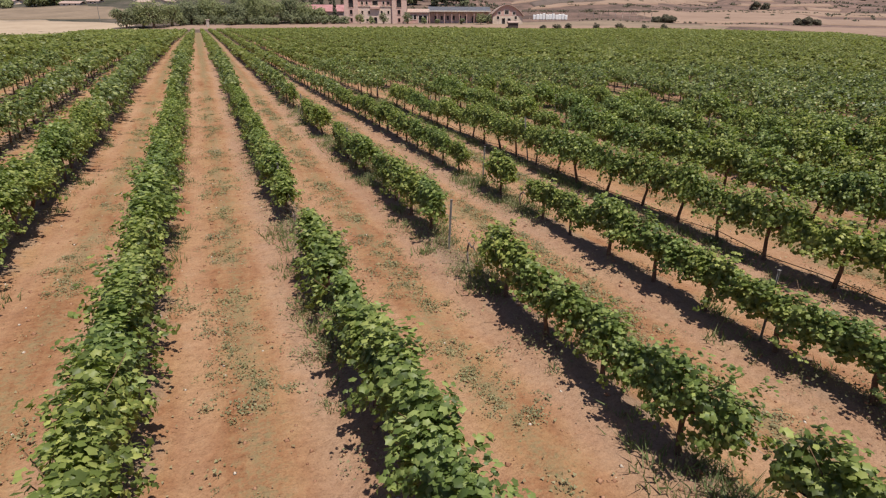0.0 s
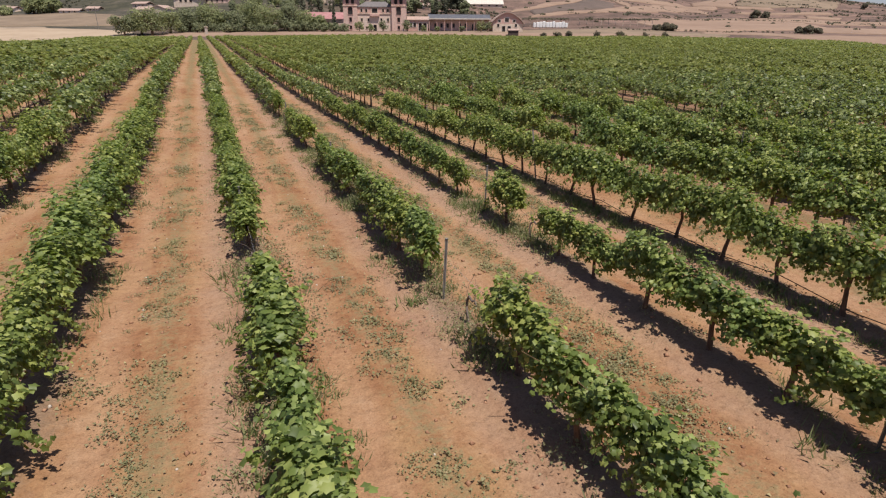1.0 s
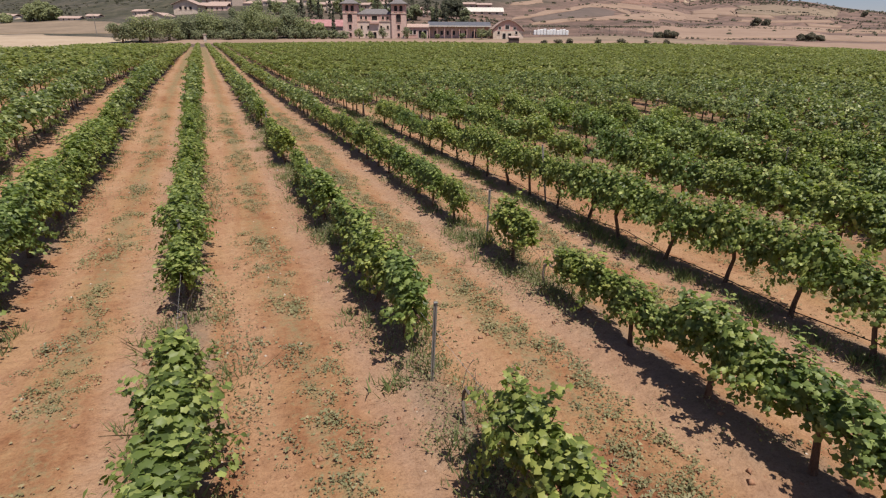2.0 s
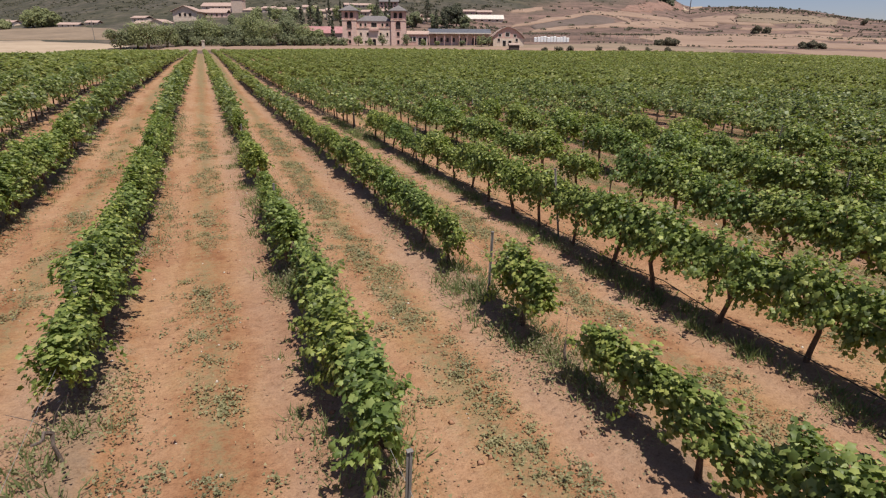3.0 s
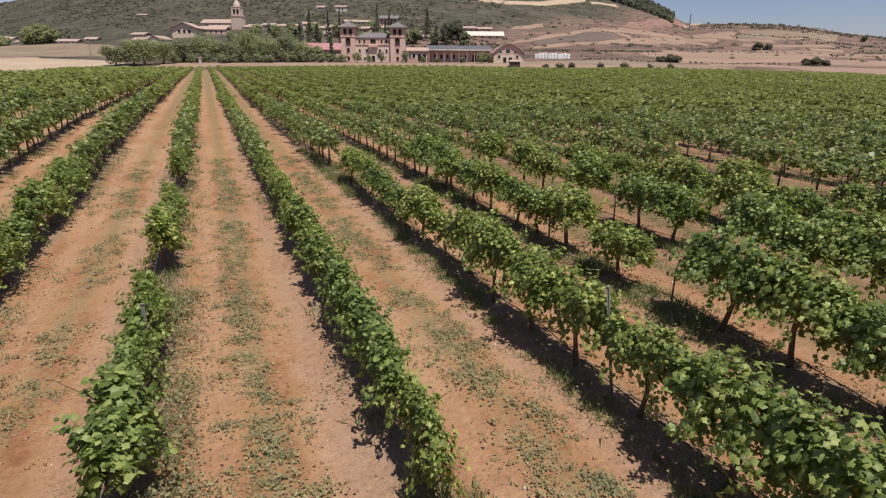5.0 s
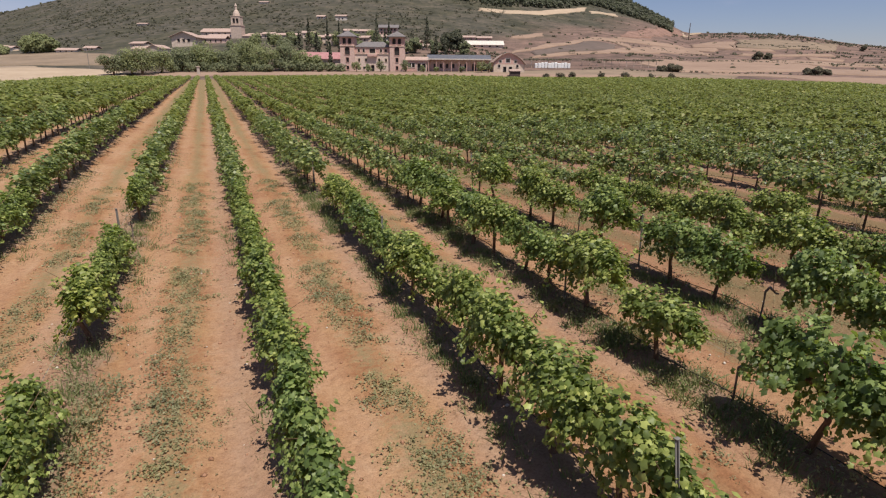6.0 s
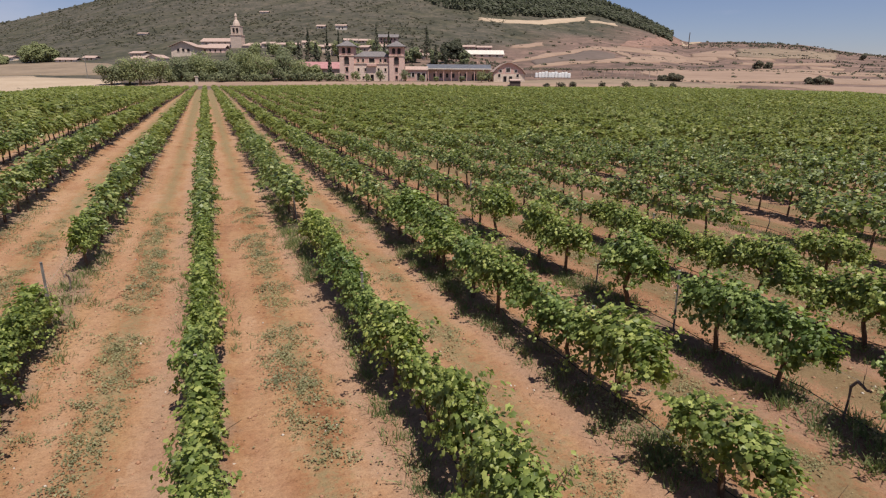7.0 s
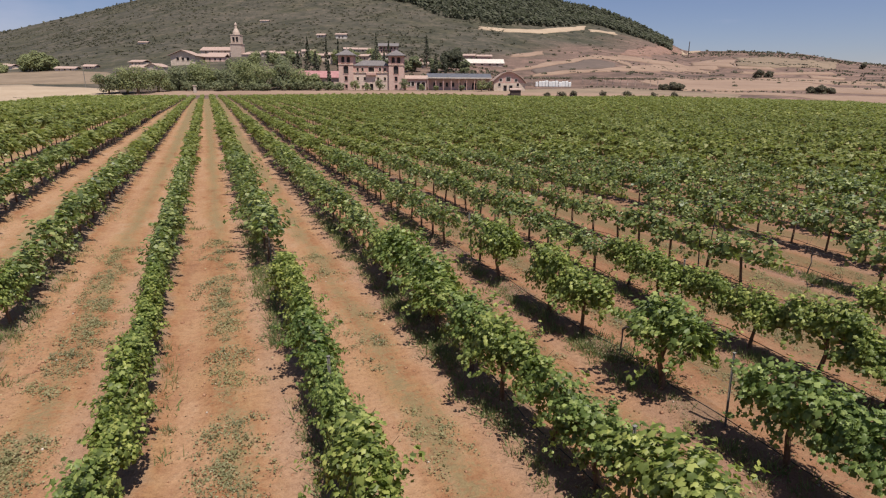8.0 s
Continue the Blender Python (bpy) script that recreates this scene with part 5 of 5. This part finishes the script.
def rosette(rng, n, spread):
    """A low spreading weed: small leaves close to the ground, thickest in its middle."""
    a, r = rng.uniform(0, 6.28, n), spread * np.abs(rng.normal(size=n))
    c = np.stack([r * np.cos(a), r * np.sin(a), 0.012 + 0.06 * rng.random(n) * np.exp(-r / spread)], -1)
    nrm = rng.normal(size=(n, 3)) * 0.55 + np.array([0, 0, 1.0])
    return leaves(c, nrm, 0.026 * rng.uniform(0.5, 1.3, n), "three", rng)


def build_weeds():
    rng = np.random.default_rng(21)
    lane, bank, grass, dry = [], [], [], []
    for k in range(-6, 16):
        x0 = ROW0 + STEP * k
        for y in np.arange(-6, 58, 0.030):
            r = rng.random(8)
            # mid-lane weeds, in clumps
            if r[0] < 0.50:
                x = x0 + STEP * (0.5 + rng.normal() * 0.09 + 0.03 * math.sin(k * 5 + y * 0.3))
                if wave(x, y, 0.8, 7 + k) + 0.8 * wave(x, y, 0.27, 9) + 0.25 * (r[1] - 0.5) > (-0.34 if k in (1, 2) else -0.10) and near_flight(x, y) < 19:
                    lane.append((x, y, 0.5 + 0.9 * r[2] ** 2, r[3] * 6.28))
                    for _ in range(2 if k in (1, 2) else 1):
                        lane.append((x + rng.normal() * 0.10, y + rng.normal() * 0.13, 0.6 + 0.9 * r[5], r[3] * 4))
            elif r[0] < 0.56:
                x = x0 + STEP * r[1]
                if near_flight(x, y) < 16 and wave(x, y, 0.6, 3 + k) > 0.1:
                    lane.append((x, y, 0.3 + 0.5 * r[2], r[3] * 6.28))
            # weeds and grass on the bank under the row
            if r[4] < 0.32:
                x = x0 - 0.10 + rng.normal() * 0.24
                if wave(x, y, 0.9, 30 + k) + 0.6 * (r[5] - 0.5) > -0.05 and near_flight(x, y) < 22:
                    bank.append((x, y, 0.55 + 0.9 * r[2], r[3] * 6.28))
            if r[6] < (0.38 if k >= 3 else 0.16):
                x = x0 + (-0.30 + rng.normal() * 0.10 if k >= 3 else rng.choice((-0.3, 0.3)) + rng.normal() * 0.14)
                if wave(x, y, 1.3, 50 + k) + 0.5 * (r[7] - 0.5) > (-0.38 if k >= 3 else 0.05) and near_flight(x, y) < 22:
                    grass.append((x, y, 0.5 + 0.8 * r[5], r[3] * 6.28))
            if r[4] > 0.72:
                x = x0 + STEP * (0.5 + rng.normal() * 0.3)
                if near_flight(x, y) < 17:
                    dry.append((x, y, 0.5 + r[2], r[3] * 6.28))
    for i in range(130):      # a weedy skirt beside one row
        bank.append((ROW0 + STEP + 0.36 + rng.normal() * 0.12, 15.5 + 5.5 * rng.random() ** 1.4, rng.uniform(0.9, 1.7), rng.random() * 6.28))
    for i in range(520):
        k = (-1, 0, 0, 1)[i % 4]
        y = rng.uniform(8, 44)
        if wave(y, k * 3.0, 1.7, 5) > -0.15:
            bank.append((ROW0 + STEP * k + 0.42 + rng.normal() * 0.14, y, rng.uniform(0.9, 1.6), rng.random() * 6.28))
    for k, a, b in GAPS:
        for i in range(44):
            x, y = ROW0 + STEP * k - 0.05 + rng.normal() * 0.24, rng.uniform(a - 0.5, b + 0.5)
            (grass if i % 2 else bank).append((x, y, rng.uniform(0.8, 1.5), rng.random() * 6.28))
    lay("lane_weeds", "low patchy weeds along the middle of the lanes", "weeds", "weed", [rosette(rng, 27, 0.080) for _ in range(12)], lane)
    lay("bank_weeds", "grey-green weeds on the banks under the vines", "weeds", "weed", [tuft(rng, 34, 0.10, 0.024, True) for _ in range(12)], bank)
    lay("bank_grass", "green grass growing in the shade under the vine rows", "grass", "grass", [grass_tuft(rng, 34, 0.085, 0.14) for _ in range(12)], grass)
    lay("dry_litter", "dry stalks and leaf litter strewn on the soil", "litter", "dry", [tuft(rng, 6, 0.10, 0.026, False) for _ in range(12)], dry)


def lump(rng):
    v = np.array([[1, 0, 0], [-1, 0, 0], [0, 1, 0], [0, -1, 0], [0, 0, 0.8], [0, 0, -0.5]], float) * rng.uniform(0.6, 1.2, (6, 1)) * 0.04
    f = np.array([[0, 2, 4], [2, 1, 4], [1, 3, 4], [3, 0, 4], [2, 0, 5], [1, 2, 5], [3, 1, 5], [0, 3, 5]])
    return v, f


def build_lumps():
    rng = np.random.default_rng(22)
    clods, stones = [], []
    for i in range(16000):
        x, y = rng.uniform(-9, 30), rng.uniform(-3, 42)
        if near_flight(x, y) < 15:
            clods.append((x, y, rng.uniform(0.25, 1.15) ** 1.5, rng.random() * 6.28))
            if i % 9 == 0:
                stones.append((x + 0.2, y, rng.uniform(0.3, 0.95), rng.random() * 6.28))
    lay("soil_clods", "small crumbled clods of red clay", "clods", "clod", [lump(rng) for _ in range(10)], clods)
    lay("stones", "pale pebbles scattered over the soil", "stones", "stone", [lump(rng) for _ in range(10)], stones)


build_weeds()
build_lumps()


def trellis_post(x, y, h, lean, iron):
    t = empty("trellis_post", pose(x, y, float(ground(x, y)), lean, lean * 0.6, 0))
    tagged(t, "slim grey metal trellis post standing in the vine row" if iron else "weathered grey wooden trellis post in the vine row", "post", "trellis posts")
    if iron:
        bm = box(-0.022, 0.022, -0.003, 0.003, -0.2, h)
        box(-0.003, 0.003, -0.018, 0.018, -0.2, h, bm=bm)
    else:
        bm = tube([(0, 0, -0.2), (0.005, 0, h * 0.5), (0, 0.004, h)], [0.036, 0.034, 0.031], 8)
    part("shaft", bm, M["post"], t)
    part("cap", box(-0.023, 0.023, -0.019, 0.019, h, h + 0.008, 0.002), M["post"], t)


def build_trellis():
    rng = np.random.default_rng(23)
    for k in range(-3, 11):
        x = ROW0 + STEP * k
        fixed = {1: (9.46, 18.2, 27.0), 2: (4.7, 13.46, 22.2, 31.0), 3: (6.9, 15.6, 24.4, 33.1), 4: (8.75, 21.3, 30.1, 38.8), 5: (13.6, 22.4, 31.2)}
        for y in fixed.get(k, np.arange(-4 + (k * 2.1) % 8.75, 52, 8.75)):
            if near_flight(x, y) < 26:
                trellis_post(x + rng.normal() * 0.03, y, rng.uniform(1.15, 1.5) if k >= 3 else rng.uniform(0.95, 1.2), rng.normal() * 2.5, True)
        a, b = -4.0, 48.0
        ys = np.arange(a, b, 1.2)
        if k >= 3:
            hose = empty("drip_hose", pose(x + 0.04, a, 0.0))
            tagged(hose, "black drip hose slung low along the vine row", "hose", "drip hoses")
            part("hose", tube([(0.05 * math.sin(i * 1.7 + k), y - a, float(ground(x, y)) + 0.20 - 0.07 * (i % 2)) for i, y in enumerate(ys)], [0.008] * len(ys), 5), M["hose"], hose)
        wire = empty("trellis_wire", pose(x, a, 0.0))
        tagged(wire, "thin steel trellis wire stretched along the vine row", "wire", "trellis wires")
        part("strand", tube([(0, y - a, float(ground(x, y)) + 0.72) for y in ys], [0.0018] * len(ys), 4), M["wire"], wire)


build_trellis()
